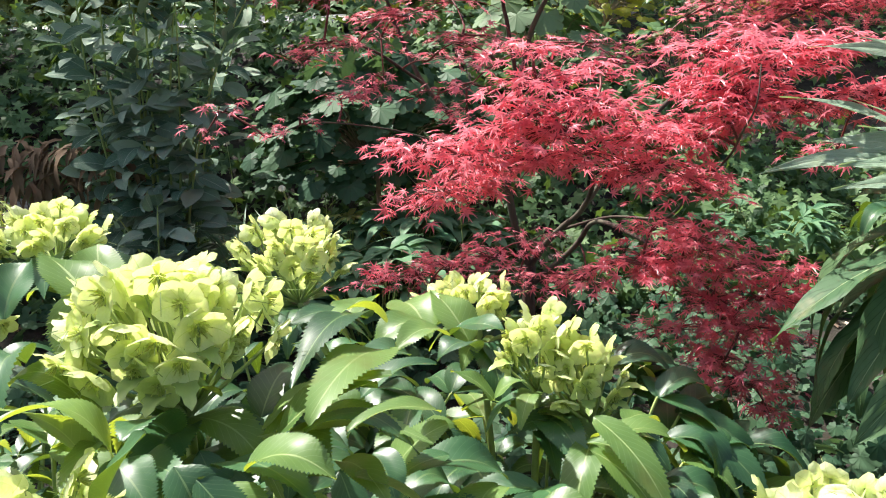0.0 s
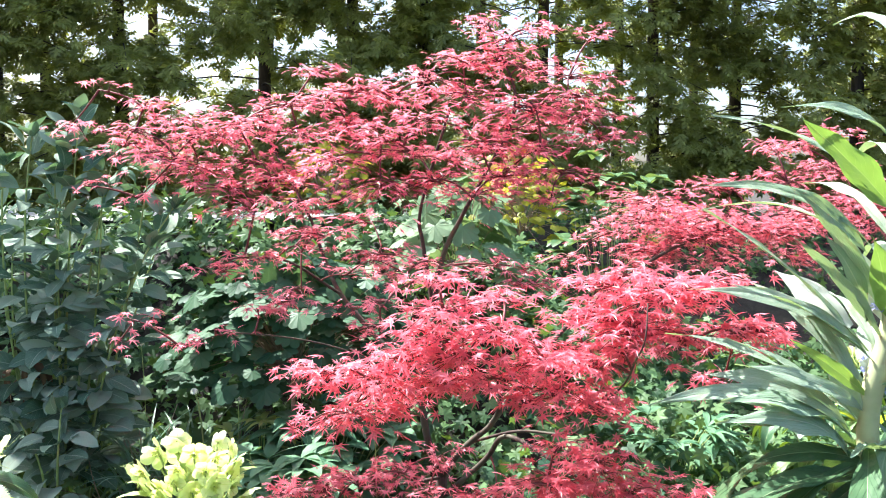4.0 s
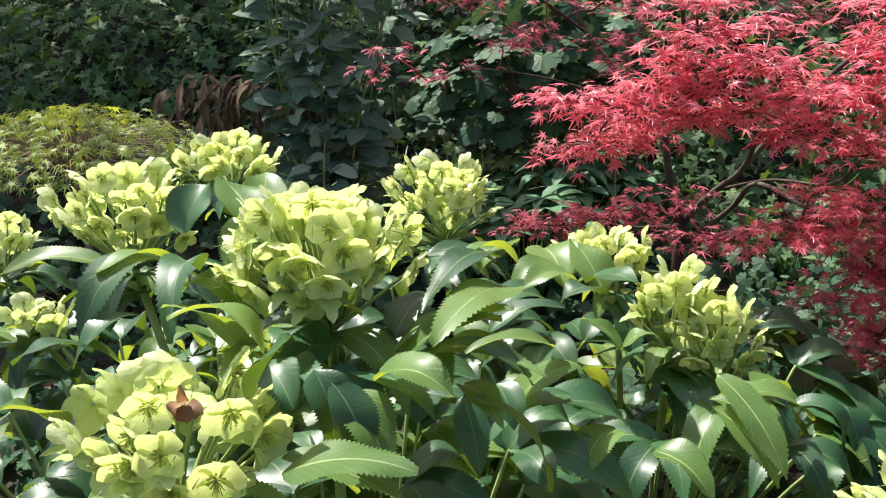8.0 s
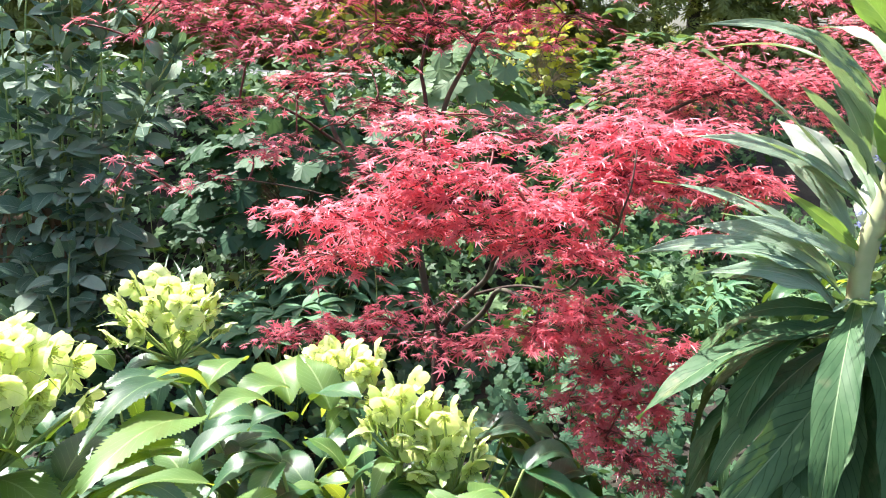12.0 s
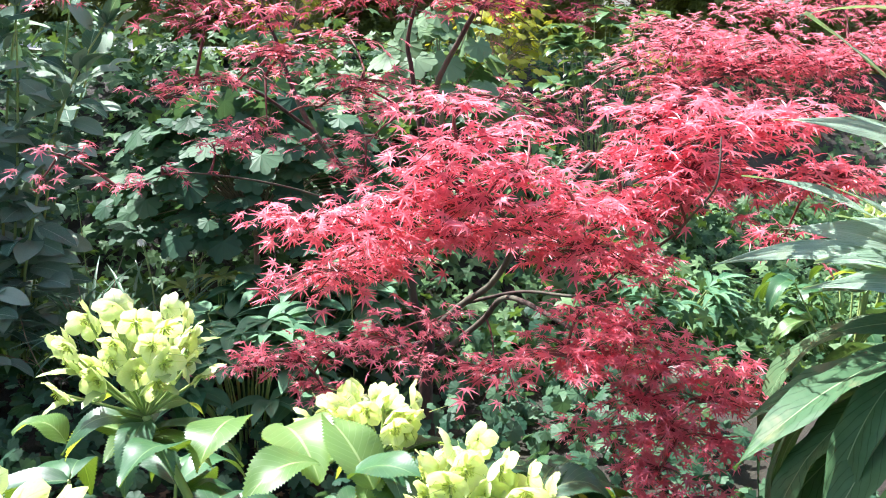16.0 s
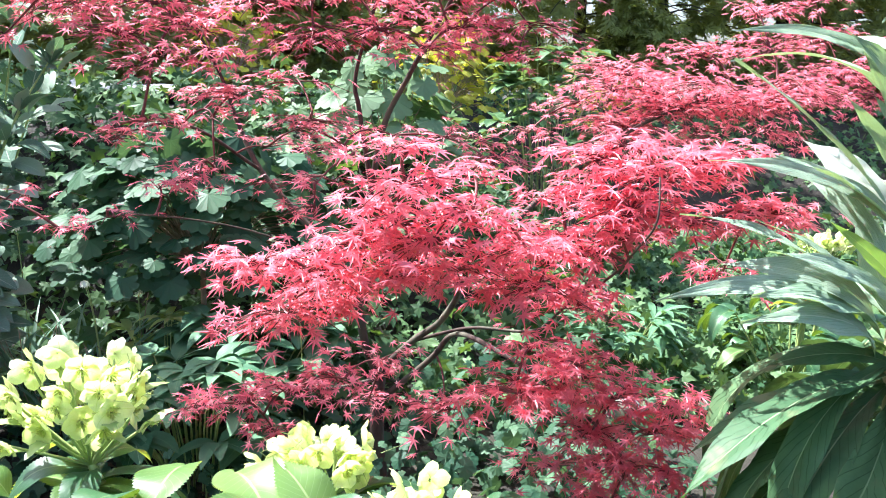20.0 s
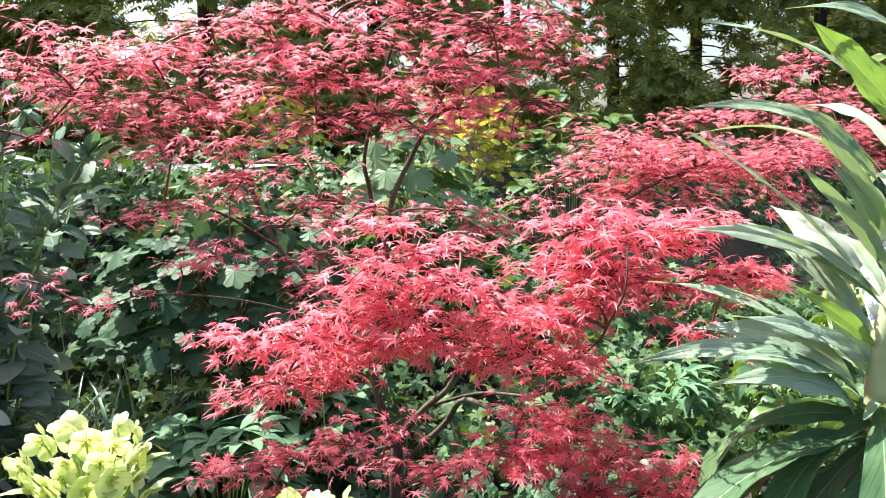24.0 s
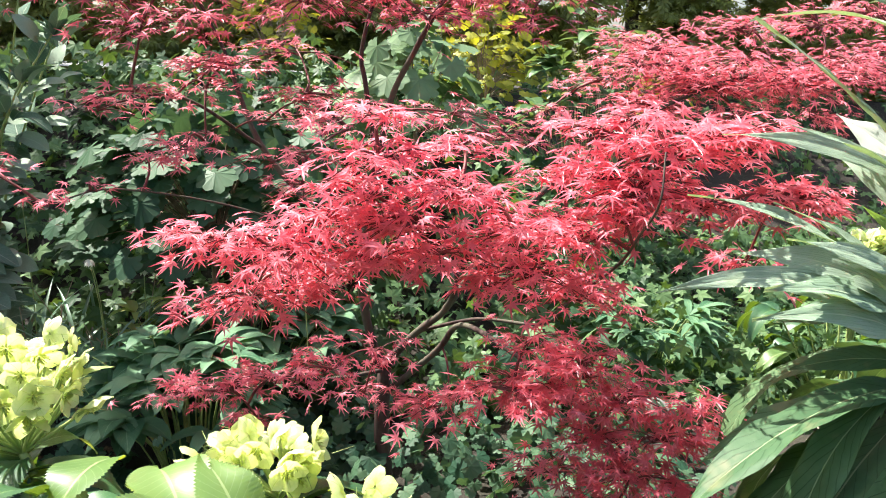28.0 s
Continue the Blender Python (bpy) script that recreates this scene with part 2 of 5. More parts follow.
M_WITHERED = leaf_material("withered_petal", (0.14, 0.07, 0.03), (0.34, 0.19, 0.09), rough=0.7, trans=0.2, trans_col=(0.7, 0.35, 0.12), scale=60)
M_LITTER = leaf_material("litter", (0.2, 0.15, 0.1), (0.5, 0.43, 0.34), rough=0.85, trans=0.05, scale=25, hue_spread=0.85)
M_LAUREL = leaf_material("laurel_leaf", (0.04, 0.1, 0.04), (0.11, 0.2, 0.085), vein=(0.2, 0.28, 0.13), rough=0.32, spec=0.6, trans=0.16, trans_col=(0.35, 0.5, 0.1), scale=20)
M_WHITE = leaf_material("white_bract", (0.72, 0.75, 0.62), (0.85, 0.85, 0.78), rough=0.5, trans=0.3, scale=20)
M_BARK = rough_material("maple_bark", (0.035, 0.018, 0.014), (0.09, 0.055, 0.042), scale=60, stretch=(1, 1, 0.25), dist=0.003, c=(0.1, 0.09, 0.06))
M_TWIG = rough_material("red_twig", (0.12, 0.02, 0.02), (0.2, 0.06, 0.045), scale=80, dist=0.001, rough=0.6)
M_DRY = rough_material("dry_stem", (0.22, 0.16, 0.1), (0.42, 0.34, 0.24), scale=60, dist=0.001)
M_CBARK = rough_material("conifer_bark", (0.03, 0.022, 0.018), (0.1, 0.07, 0.055), scale=30, stretch=(1, 1, 0.2), dist=0.01)
M_SOIL = rough_material("soil", (0.012, 0.009, 0.006), (0.036, 0.026, 0.018), scale=38, dist=0.02, c=(0.03, 0.027, 0.015))
M_STONE = rough_material("grey_stone", (0.14, 0.13, 0.12), (0.3, 0.29, 0.27), scale=24, dist=0.008, c=(0.12, 0.14, 0.08))
M_PATH = rough_material("pale_gravel", (0.5, 0.48, 0.44), (0.72, 0.7, 0.66), scale=60, dist=0.006, c=(0.6, 0.57, 0.5))


# ---- builders ----
class Acc:
    """Gathers vertices, faces and uvs of one mesh."""

    def __init__(self):
        self.v, self.f, self.uv = [], [], []

    def add(self, verts, faces, uvs=None):
        o = len(self.v)
        self.v.extend(verts)
        self.f.extend(tuple(i + o for i in f) for f in faces)
        self.uv.extend(uvs if uvs is not None else [(0.5, 0.5)] * len(verts))

    def mesh(self, name, *mats, smooth=True):
        me = bpy.data.meshes.new(name)
        me.from_pydata([tuple(p) for p in self.v], [], self.f)
        uv = me.uv_layers.new(name="UVMap")
        loops = np.empty(len(me.loops), dtype=np.int32)
        me.loops.foreach_get("vertex_index", loops)
        uv.data.foreach_set("uv", np.asarray(self.uv, dtype=np.float32)[loops].ravel())
        for m in mats:
            me.materials.append(m)
        me.polygons.foreach_set("use_smooth", [smooth] * len(me.polygons))
        me.update()
        return me


def part(name, data, parent, label=""):
    ob = new(name, data.mesh(name) if isinstance(data, Acc) else data)
    ob.parent = parent
    if label:
        ob["label"] = label
    return ob


def thing(name, at, label, category, group="", kind=""):
    ob = new(name)
    ob.location = at
    ob.empty_display_size = 0.05
    tagged(ob, label, category, group, kind)
    return ob


def hang(ob, parent):
    """Parents a mesh that is laid out in world coordinates."""
    ob.parent = parent
    ob.matrix_parent_inverse = Matrix.Translation(-Vector(parent.location))
    return ob


def bez(p0, p1, p2, n):
    p0, p1, p2 = Vector(p0), Vector(p1), Vector(p2)
    return [p0 * (1 - s) ** 2 + p1 * 2 * s * (1 - s) + p2 * s * s for s in (i / n for i in range(n + 1))]


def smooth_line(pts, n=5):
    """A rounded line through the given points."""
    pts = [Vector(p) for p in pts]
    ext = [pts[0] * 2 - pts[1]] + pts + [pts[-1] * 2 - pts[-2]]
    out = []
    for i in range(1, len(ext) - 2):
        a, b, c, d = ext[i - 1], ext[i], ext[i + 1], ext[i + 2]
        for k in range(n):
            s = k / n
            out.append(0.5 * ((2 * b) + (c - a) * s + (2 * a - 5 * b + 4 * c - d) * s * s + (3 * b - a - 3 * c + d) * s ** 3))
    out.append(pts[-1])
    return out


def tube(acc, pts, r0, r1, sides=6, knob=0.0, rng=random):
    pts = [Vector(p) for p in pts]
    n = len(pts)
    verts, faces, uvs = [], [], []
    side = None
    for i, p in enumerate(pts):
        d = (pts[min(i + 1, n - 1)] - pts[max(i - 1, 0)]).normalized()
        if side is None:
            side = d.cross(Vector((0.3, 0.2, 1)) if abs(d.z) < 0.9 else Vector((1, 0, 0))).normalized()
        side = (side - d * side.dot(d)).normalized()
        up = d.cross(side)
        r = r0 + (r1 - r0) * i / (n - 1)
        for k in range(sides):
            a = 2 * math.pi * k / sides
            rr = r * (1 + knob * (rng.random() - 0.5))
            verts.append(p + side * math.cos(a) * rr + up * math.sin(a) * rr)
            uvs.append((k / sides, i / n))
    for i in range(n - 1):
        for k in range(sides):
            a, b = i * sides + k, i * sides + (k + 1) % sides
            faces.append((a, b, b + sides, a + sides))
    verts.append(pts[-1] + (pts[-1] - pts[-2]).normalized() * r1)
    uvs.append((0.5, 1))
    tip = len(verts) - 1
    for k in range(sides):
        faces.append(((n - 1) * sides + k, (n - 1) * sides + (k + 1) % sides, tip))
    acc.add(verts, faces, uvs)


def profile(s, kind):
    if kind == "lance":
        return (math.sin(math.pi * min(1, s ** 0.8)) ** 0.8) * (1 - 0.25 * s) + 0.04
    if kind == "oval":
        return math.sin(math.pi * s ** 0.85) ** 0.7 + 0.03
    if kind == "strap":
        return min(1, 0.35 + 2 * s) * (1 - s ** 3) + 0.02
    if kind == "petal":
        return 0.28 + 0.72 * math.sin(math.pi * 0.5 * s / 0.55) if s < 0.55 else math.sqrt(max(0, 1 - ((s - 0.55) / 0.45) ** 2)) + 0.02
    return math.sin(math.pi * s) + 0.03


def blade(acc, base, tip, width, arch=0.0, fold=0.25, teeth=0, kind="lance", twist=0.0, n=10, wave=0.0, normal=None, ph=0.0, curl=0.0, tooth=0.003, hook=0.0):
    """A leaf blade along an arched midrib from base to tip; fold lifts the edges, teeth saws them, wave ripples them."""
    base, tip = Vector(base), Vector(tip)
    up = Vector(normal) if normal is not None else Vector((0, 0, 1))
    along = tip - base
    length = along.length
    if abs(along.normalized().dot(up)) > 0.93:
        up = Vector((0.3, -0.9, 0.3)).normalized()
    side0 = along.cross(up).normalized()
    nrm0 = side0.cross(along).normalized()
    n = teeth * 2 if teeth else n
    line = bez(base, (base + tip) * 0.5 + nrm0 * arch * 2, tip, n)
    verts, faces, uvs = [], [], []
    for i, p in enumerate(line):
        s = i / n
        d = (line[min(i + 1, n)] - line[max(i - 1, 0)]).normalized()
        a = twist * s
        side = (side0 * math.cos(a) + nrm0 * math.sin(a))
        side = (side - d * side.dot(d)).normalized()
        nr = side.cross(d).normalized()
        w = width * 0.5 * profile(s, kind)
        lift = w * fold
        for j, u in enumerate((-1, -0.5, 0, 0.5, 1)):
            out = w * u
            q = p + side * out + nr * (lift * abs(u) - curl * w * u * u + wave * width * math.sin(9 * s + ph + 2 * u) * abs(u))
            if teeth and abs(u) == 1:
                q += side * u * (tooth if i % 2 else 0) * min(1, 6 * s, 5 * (1 - s)) + d * (length * 0.014 if i % 2 else 0)
            q -= Vector((0, 0, hook * length * max(0.0, s - 0.4) ** 2))
            verts.append(q)
            uvs.append((0.5 + u * 0.5, s))
    for i in range(n):
        for j in range(4):
            a = i * 5 + j
            faces.append((a, a + 1, a + 6, a + 5))
    acc.add(verts, faces, uvs)


def palmate(lobes, inner, waist, where, droop, back=0.12):
    """Template of a lobed leaf of size 1 about its stalk: list of (angle, length) lobes."""
    v, f = [Vector((0, 0, 0))], []
    k = len(lobes)
    def put(a, r):
        x, y = math.sin(a) * r, math.cos(a) * r
        v.append(Vector((x, y, -droop * r * r)))
        return len(v) - 1
    first = put(lobes[0][0] - 0.35, back)
    prev = first
    for i, (a, ln) in enumerate(lobes):
        sl, tp, sr = put(a - waist / max(ln, 0.3), ln * where), put(a, ln), put(a + waist / max(ln, 0.3), ln * where)
        nxt = put((a + lobes[i + 1][0]) / 2, inner * min(ln, lobes[i + 1][1])) if i + 1 < k else put(a + 0.35, back)
        f += [(0, sl, prev), (0, tp, sl), (0, sr, tp), (0, nxt, sr)]
        prev = nxt
    return np.array([tuple(p) for p in v]), [tuple(reversed(t)) for t in f]


MAPLE_LEAF = palmate([(-2.1, 0.42), (-1.42, 0.72), (-0.72, 0.92), (0, 1.0), (0.72, 0.92), (1.42, 0.72), (2.1, 0.42)], 0.3, 0.12, 0.48, 0.26)
IVY_LEAF = palmate([(-2.0, 0.55), (-1.0, 0.78), (0, 1.0), (1.0, 0.78), (2.0, 0.55)], 0.66, 0.27, 0.6, 0.15, back=0.3)
LOBED_LEAF = palmate([(-2.25, 0.6), (-1.7, 0.78), (-1.15, 0.9), (-0.6, 0.88), (0, 1.0), (0.6, 0.88), (1.15, 0.9), (1.7, 0.78), (2.25, 0.6)], 0.89, 0.2, 0.92, 0.26, back=0.33)


def stamp(acc, template, at, heading, normal, size):
    """Lays a flat leaf template: heading is where its tip points, normal its upper side."""
    verts, faces = template
    h = Vector(heading).normalized()
    x = h.cross(Vector(normal)).normalized()
    z = x.cross(h)
    m = np.array([tuple(x), tuple(h), tuple(z)]) * size
    pts = verts @ m + np.array(tuple(at))
    acc.add([tuple(p) for p in pts], faces)


def rv(rng, k=1.0):
    return Vector((rng.uniform(-k, k), rng.uniform(-k, k), rng.uniform(-k, k)))


def step(a, b, x):
    s = min(1, max(0, (x - a) / (b - a)))
    return s * s * (3 - 2 * s)


def ground_z(x, y):
    left = step(1.6, 0.4, x)
    z = 0.06 * step(1.4, 2.4, y)
    z += left * (0.12 * step(2.3, 3.0, y) + 0.87 * step(2.85, 4.3, y))
    z += (1 - left) * (0.05 * step(2.4, 3.4, y) + 0.9 * step(3.3, 6.4, y))
    z += 0.3 * step(-1.3, -2.4, x) * step(1.8, 2.6, y) * (1 - step(3.0, 4.3, y))
    near = 1 - step(8, 14, math.hypot(x, y))
    return z + near * (0.035 * noise.noise((x * 2.3, y * 2.3, 0)) + 0.015 * noise.noise((x * 9, y * 9, 3)))


# ---- ground ----
def build_ground():
    acc = Acc()
    xs = [-400, -120, -50, -25, -14] + [i * 0.12 - 9 for i in range(151)] + [14, 25, 50, 120, 400]
    ys = [-400, -120, -40, -15, -6] + [i * 0.12 - 3 for i in range(125)] + [16, 24, 50, 120, 400]
    verts = [(x, y, ground_z(x, y)) for y in ys for x in xs]
    w = len(xs)
    acc.add(verts, [(j * w + i, j * w + i + 1, j * w + w + i + 1, j * w + w + i) for j in range(len(ys) - 1) for i in range(w - 1)])
    tagged(new("ground", acc.mesh("ground", M_SOIL)), "dark brown bare garden soil rising into a bank", "ground", kind="structure")
    acc = Acc()
    xs, ys = [-4.5 + i * 0.1 for i in range(46)], [4.75 + i * 0.1 for i in range(12)]
    w = len(xs)
    acc.add([(x, y + 0.12 * math.sin(x * 1.3), ground_z(x, y + 0.12 * math.sin(x * 1.3)) + 0.07) for y in ys for x in xs], [(j * w + i, j * w + i + 1, j * w + w + i + 1, j * w + w + i) for j in range(len(ys) - 1) for i in range(w - 1)])
    tagged(new("gravel_path", acc.mesh("gravel_path", M_PATH)), "pale gravel path along the top of the bank", "path", kind="structure")


build_ground()


# ---- red maple ----
def red_maple():
    rng = random.Random(11)
    root = thing("maple_tree", (0.272, 2.42, 0.03), "small red Japanese maple with tiered lacy foliage in the border", "tree")
    nodes = []

    def limb(pts, r0, r1, name="limb"):
        line = smooth_line(pts, 6)
        acc = Acc()
        tube(acc, line, r0, r1, 7, knob=0.12, rng=rng)
        hang(new(name, acc.mesh(name, M_BARK)), root)
        nodes.extend((p, r0 + (r1 - r0) * i / len(line)) for i, p in enumerate(line))

    limb([(0.282, 2.42, -0.05), (0.255, 2.42, 0.238), (0.261, 2.43, 0.397)], 0.022, 0.018, "trunk")
    limb([(0.261, 2.43, 0.397), (0.221, 2.4, 0.506), (0.196, 2.36, 0.641), (0.19, 2.33, 0.684), (0.213, 2.35, 0.852), (0.231, 2.38, 0.918), (0.204, 2.4, 1.111), (0.198, 2.4, 1.218), (0.274, 2.3, 1.498)], 0.0125, 0.004, "limb")
    limb([(0.19, 2.33, 0.684), (0.083, 2.4, 0.816), (-0.039, 2.45, 0.96), (-0.098, 2.5, 1.089), (-0.134, 2.5, 1.197), (-0.252, 2.45, 1.432)], 0.01, 0.003, "limb")
    limb([(0.231, 2.38, 0.918), (0.261, 2.35, 1.087), (0.32, 2.3, 1.22), (0.448, 2.25, 1.491), (0.39, 2.2, 1.659)], 0.009, 0.003, "limb")
    limb([(0.261, 2.43, 0.397), (0.288, 2.4, 0.454), (0.331, 2.3, 0.543), (0.371, 2.15, 0.64), (0.362, 1.95, 0.771), (0.301, 1.8, 0.906)], 0.0125, 0.004, "limb")
    limb([(0.331, 2.3, 0.543), (0.453, 2.2, 0.602), (0.572, 2.08, 0.626), (0.582, 1.9, 0.735), (0.589, 1.7, 0.847), (0.563, 1.55, 0.928), (0.555, 1.47, 0.988), (0.57, 1.5, 1.053)], 0.0048, 0.0012, "limb")
    limb([(0.275, 2.42, 0.347), (0.376, 2.3, 0.491), (0.406, 2.15, 0.604), (0.467, 1.95, 0.617), (0.531, 1.8, 0.592), (0.603, 1.7, 0.533)], 0.009, 0.003, "limb")
    limb([(0.371, 2.15, 0.64), (0.52, 2.18, 0.83), (0.72, 2.22, 1.0), (0.95, 2.26, 1.12), (1.25, 2.3, 1.2), (1.5, 2.34, 1.24)], 0.008, 0.003, "limb")
    limb([(-0.039, 2.45, 0.96), (-0.21, 2.3, 1.082), (-0.374, 2.2, 1.049)], 0.005, 0.002, "limb")
    limb([(0.19, 2.33, 0.684), (-0.029, 2.3, 0.821), (-0.297, 2.15, 0.899), (-0.424, 2.1, 0.873)], 0.0034, 0.0014, "limb")
    limb([(0.261, 2.43, 0.397), (0.129, 2.3, 0.427), (-0.038, 2.1, 0.51)], 0.006, 0.002, "limb")

    tiers = []
    HUB = Vector((0.03, 0.12, 1.2))

    def spray(c, rx, rz, count, back=1.0):
        c = HUB + (Vector(c) - HUB) * back
        tiers.append((c, rx * back, rz * back, int(count * back ** 2)))

    def grow(near, c, rx, rz, count, size=0.03, flat=0.4):
        """One tier of leaves round c, with its twig from near."""
        far = c.y > 1.95
        side = far and c.x > 0.55
        low = far and 0.78 < c.z < 1.25 and c.x < 0.3
        count = int(count * (1.35 if low else 1.95 if far else 2.2))
        size *= 0.74 if side else 0.84 if far else 0.97
        rx *= 1.14
        acc, tw = Acc(), Acc()
        mid = (near + c) * 0.5 + Vector((0, 0, 0.03)) + rv(rng, 0.02)
        twig_line = bez(near, mid, c, 5)
        tube(tw, twig_line, 0.0034, 0.0018, 4, rng=rng)
        nodes.extend((p, 0.002) for p in twig_line[1:])
        ry = rx * 0.75
        tips = []
        for k in range(max(3, count // 5)):
            a = rng.uniform(0, 2 * math.pi)
            r = math.sqrt(rng.uniform(0.1, 1))
            q = c + Vector((math.cos(a) * rx * r, math.sin(a) * ry * r, rng.uniform(-1.2, 1.2) * rz - 0.1 * rx * r))
            st = c.lerp(near, rng.uniform(0, 0.25))
            tube(tw, bez(st, (st + q) * 0.5 + Vector((0, 0, 0.02)), q, 3), 0.0016, 0.0008, 3, rng=rng)
            tips.append((st, q))
        for k in range(count):
            st, q = tips[k % len(tips)]
            s = rng.uniform(0.35, 1.08)
            p = st.lerp(q, s) + Vector((rng.gauss(0, 0.026), rng.gauss(0, 0.026), rng.gauss(0, 0.009) + 0.012 * math.sin(s * 3)))
            out = (q - st)
            out.z *= 0.3
            out = out.normalized() if out.length > 0.01 else Vector((1, 0, 0))
            h = (out + Vector((rng.gauss(0, 0.75), rng.gauss(0, 0.75), rng.gauss(-0.1, 0.2)))).normalized()
            nrm = (Vector((0, 0, 1)) + Vector((rng.gauss(0, flat), rng.gauss(-0.24, flat), 0))).normalized()
            stamp(acc, MAPLE_LEAF, p, h, nrm, size * rng.uniform(0.65, 1.2))
        f = hang(new("leaf_spray", acc.mesh("leaf_spray", M_MAPLE, smooth=False)), root)
        tagged(hang(new("twig", tw.mesh("twig", M_TWIG)), root), kind="stuff")
        tagged(f, kind="stuff")

    # tiers: front
    for x, y, z, rx, rz, n in ((-0.04, 1.6, 0.912, 0.086, 0.016, 40), (0.048, 1.6, 0.885, 0.087, 0.018, 45), (-0.001, 1.65, 0.804, 0.09, 0.023, 45), (0.108, 1.65, 0.925, 0.077, 0.019, 40), (0.071, 1.7, 0.818, 0.08, 0.027, 35), (0.188, 1.6, 1.034, 0.087, 0.018, 35), (0.164, 1.6, 0.978, 0.075, 0.023, 35), (0.232, 1.6, 0.929, 0.1, 0.023, 55), (0.31, 1.65, 0.976, 0.104, 0.021, 50), (0.284, 1.65, 0.875, 0.104, 0.019, 36), (0.189, 1.65, 0.861, 0.078, 0.026, 40), (0.383, 1.6, 0.922, 0.101, 0.023, 50), (0.429, 1.65, 0.837, 0.105, 0.026, 50), (0.49, 1.65, 0.896, 0.079, 0.024, 35), (0.19, 1.6, 1.085, 0.068, 0.012, 18), (0.327, 1.75, 1.035, 0.082, 0.017, 25)):
        spray((x, y, z), rx, rz, n)
    # tiers: right
    for x, y, z, rx, rz, n in ((0.649, 1.8, 1.224, 0.098, 0.028, 40), (0.704, 1.7, 1.175, 0.107, 0.029, 45), (0.749, 1.6, 1.2, 0.089, 0.025, 40), (0.846, 1.6, 1.163, 0.102, 0.028, 45), (0.931, 1.6, 1.195, 0.09, 0.023, 40), (1.076, 1.7, 1.227, 0.109, 0.027, 45), (1.172, 1.7, 1.175, 0.097, 0.025, 35), (1.046, 1.9, 1.349, 0.09, 0.019, 20), (1.164, 1.9, 1.293, 0.106, 0.022, 30), (0.641, 1.7, 1.115, 0.094, 0.027, 40), (0.554, 1.7, 1.057, 0.107, 0.027, 40), (0.643, 1.6, 1.041, 0.102, 0.026, 45), (0.739, 1.6, 1.073, 0.09, 0.023, 35), (0.572, 1.6, 0.985, 0.102, 0.026, 45), (0.693, 1.6, 0.957, 0.09, 0.023, 35), (0.84, 1.6, 0.975, 0.078, 0.024, 40)):
        spray((x, y, z), rx, rz, n, 1.4 if z > 1.1 else 1.0)
    # tiers: right
    for x, y, z, rx, rz, n in ((0.813, 1.7, 0.846, 0.083, 0.018, 18), (0.544, 1.75, 0.769, 0.113, 0.018, 25)):
        spray((x, y, z), rx, rz, n)
    # tiers: upper
    for x, y, z, rx, rz, n in ((0.36, 2.2, 1.712, 0.067, 0.018, 14), (0.514, 2.2, 1.696, 0.076, 0.015, 14), (0.654, 2.2, 1.688, 0.084, 0.012, 12), (0.39, 2.2, 1.614, 0.101, 0.021, 25), (0.591, 2.2, 1.582, 0.135, 0.025, 35), (0.461, 2.1, 1.496, 0.129, 0.026, 45), (0.609, 2.1, 1.451, 0.113, 0.024, 35), (0.311, 2.2, 1.508, 0.117, 0.027, 40), (0.196, 2.1, 1.455, 0.112, 0.029, 45), (0.327, 2.1, 1.396, 0.128, 0.029, 45), (0.489, 2.1, 1.379, 0.113, 0.023, 30), (0.517, 2.1, 1.239, 0.081, 0.021, 18)):
        spray((x, y, z), rx, rz, n)
    # tiers: mid
    for x, y, z, rx, rz, n in ((-0.101, 2.3, 1.6, 0.103, 0.019, 22), (-0.006, 2.2, 1.533, 0.132, 0.024, 45), (-0.165, 2.3, 1.507, 0.138, 0.022, 35), (0.079, 2.1, 1.399, 0.127, 0.029, 45), (-0.051, 2.1, 1.343, 0.127, 0.029, 50), (0.208, 2.1, 1.296, 0.128, 0.029, 45), (0.077, 2.1, 1.269, 0.127, 0.026, 45), (-0.176, 2.2, 1.303, 0.132, 0.027, 45), (-0.125, 2.1, 1.229, 0.127, 0.023, 40), (0.31, 2.1, 1.25, 0.113, 0.023, 30), (0.075, 2.2, 1.101, 0.134, 0.027, 30), (0.258, 2.2, 1.066, 0.135, 0.021, 20)):
        spray((x, y, z), rx, rz, n)
    # tiers: left
    for x, y, z, rx, rz, n in ((-0.522, 2.2, 1.501, 0.081, 0.015, 16), (-0.554, 2.2, 1.427, 0.098, 0.021, 26), (-0.374, 2.25, 1.413, 0.117, 0.027, 40), (-0.29, 2.3, 1.462, 0.12, 0.025, 35), (-0.469, 2.2, 1.338, 0.114, 0.024, 35), (-0.324, 2.2, 1.276, 0.132, 0.024, 40), (-0.644, 2.2, 1.528, 0.049, 0.012, 6), (-0.726, 2.2, 1.422, 0.065, 0.012, 10), (-0.27, 2.2, 1.094, 0.132, 0.021, 30), (-0.345, 2.2, 1.051, 0.099, 0.021, 18), (-0.16, 2.1, 0.984, 0.079, 0.026, 22), (-0.075, 2.2, 1.15, 0.116, 0.021, 25), (-0.688, 2.2, 1.282, 0.049, 0.012, 7), (-0.552, 2.2, 1.25, 0.049, 0.012, 7)):
        spray((x, y, z), rx, rz, n)
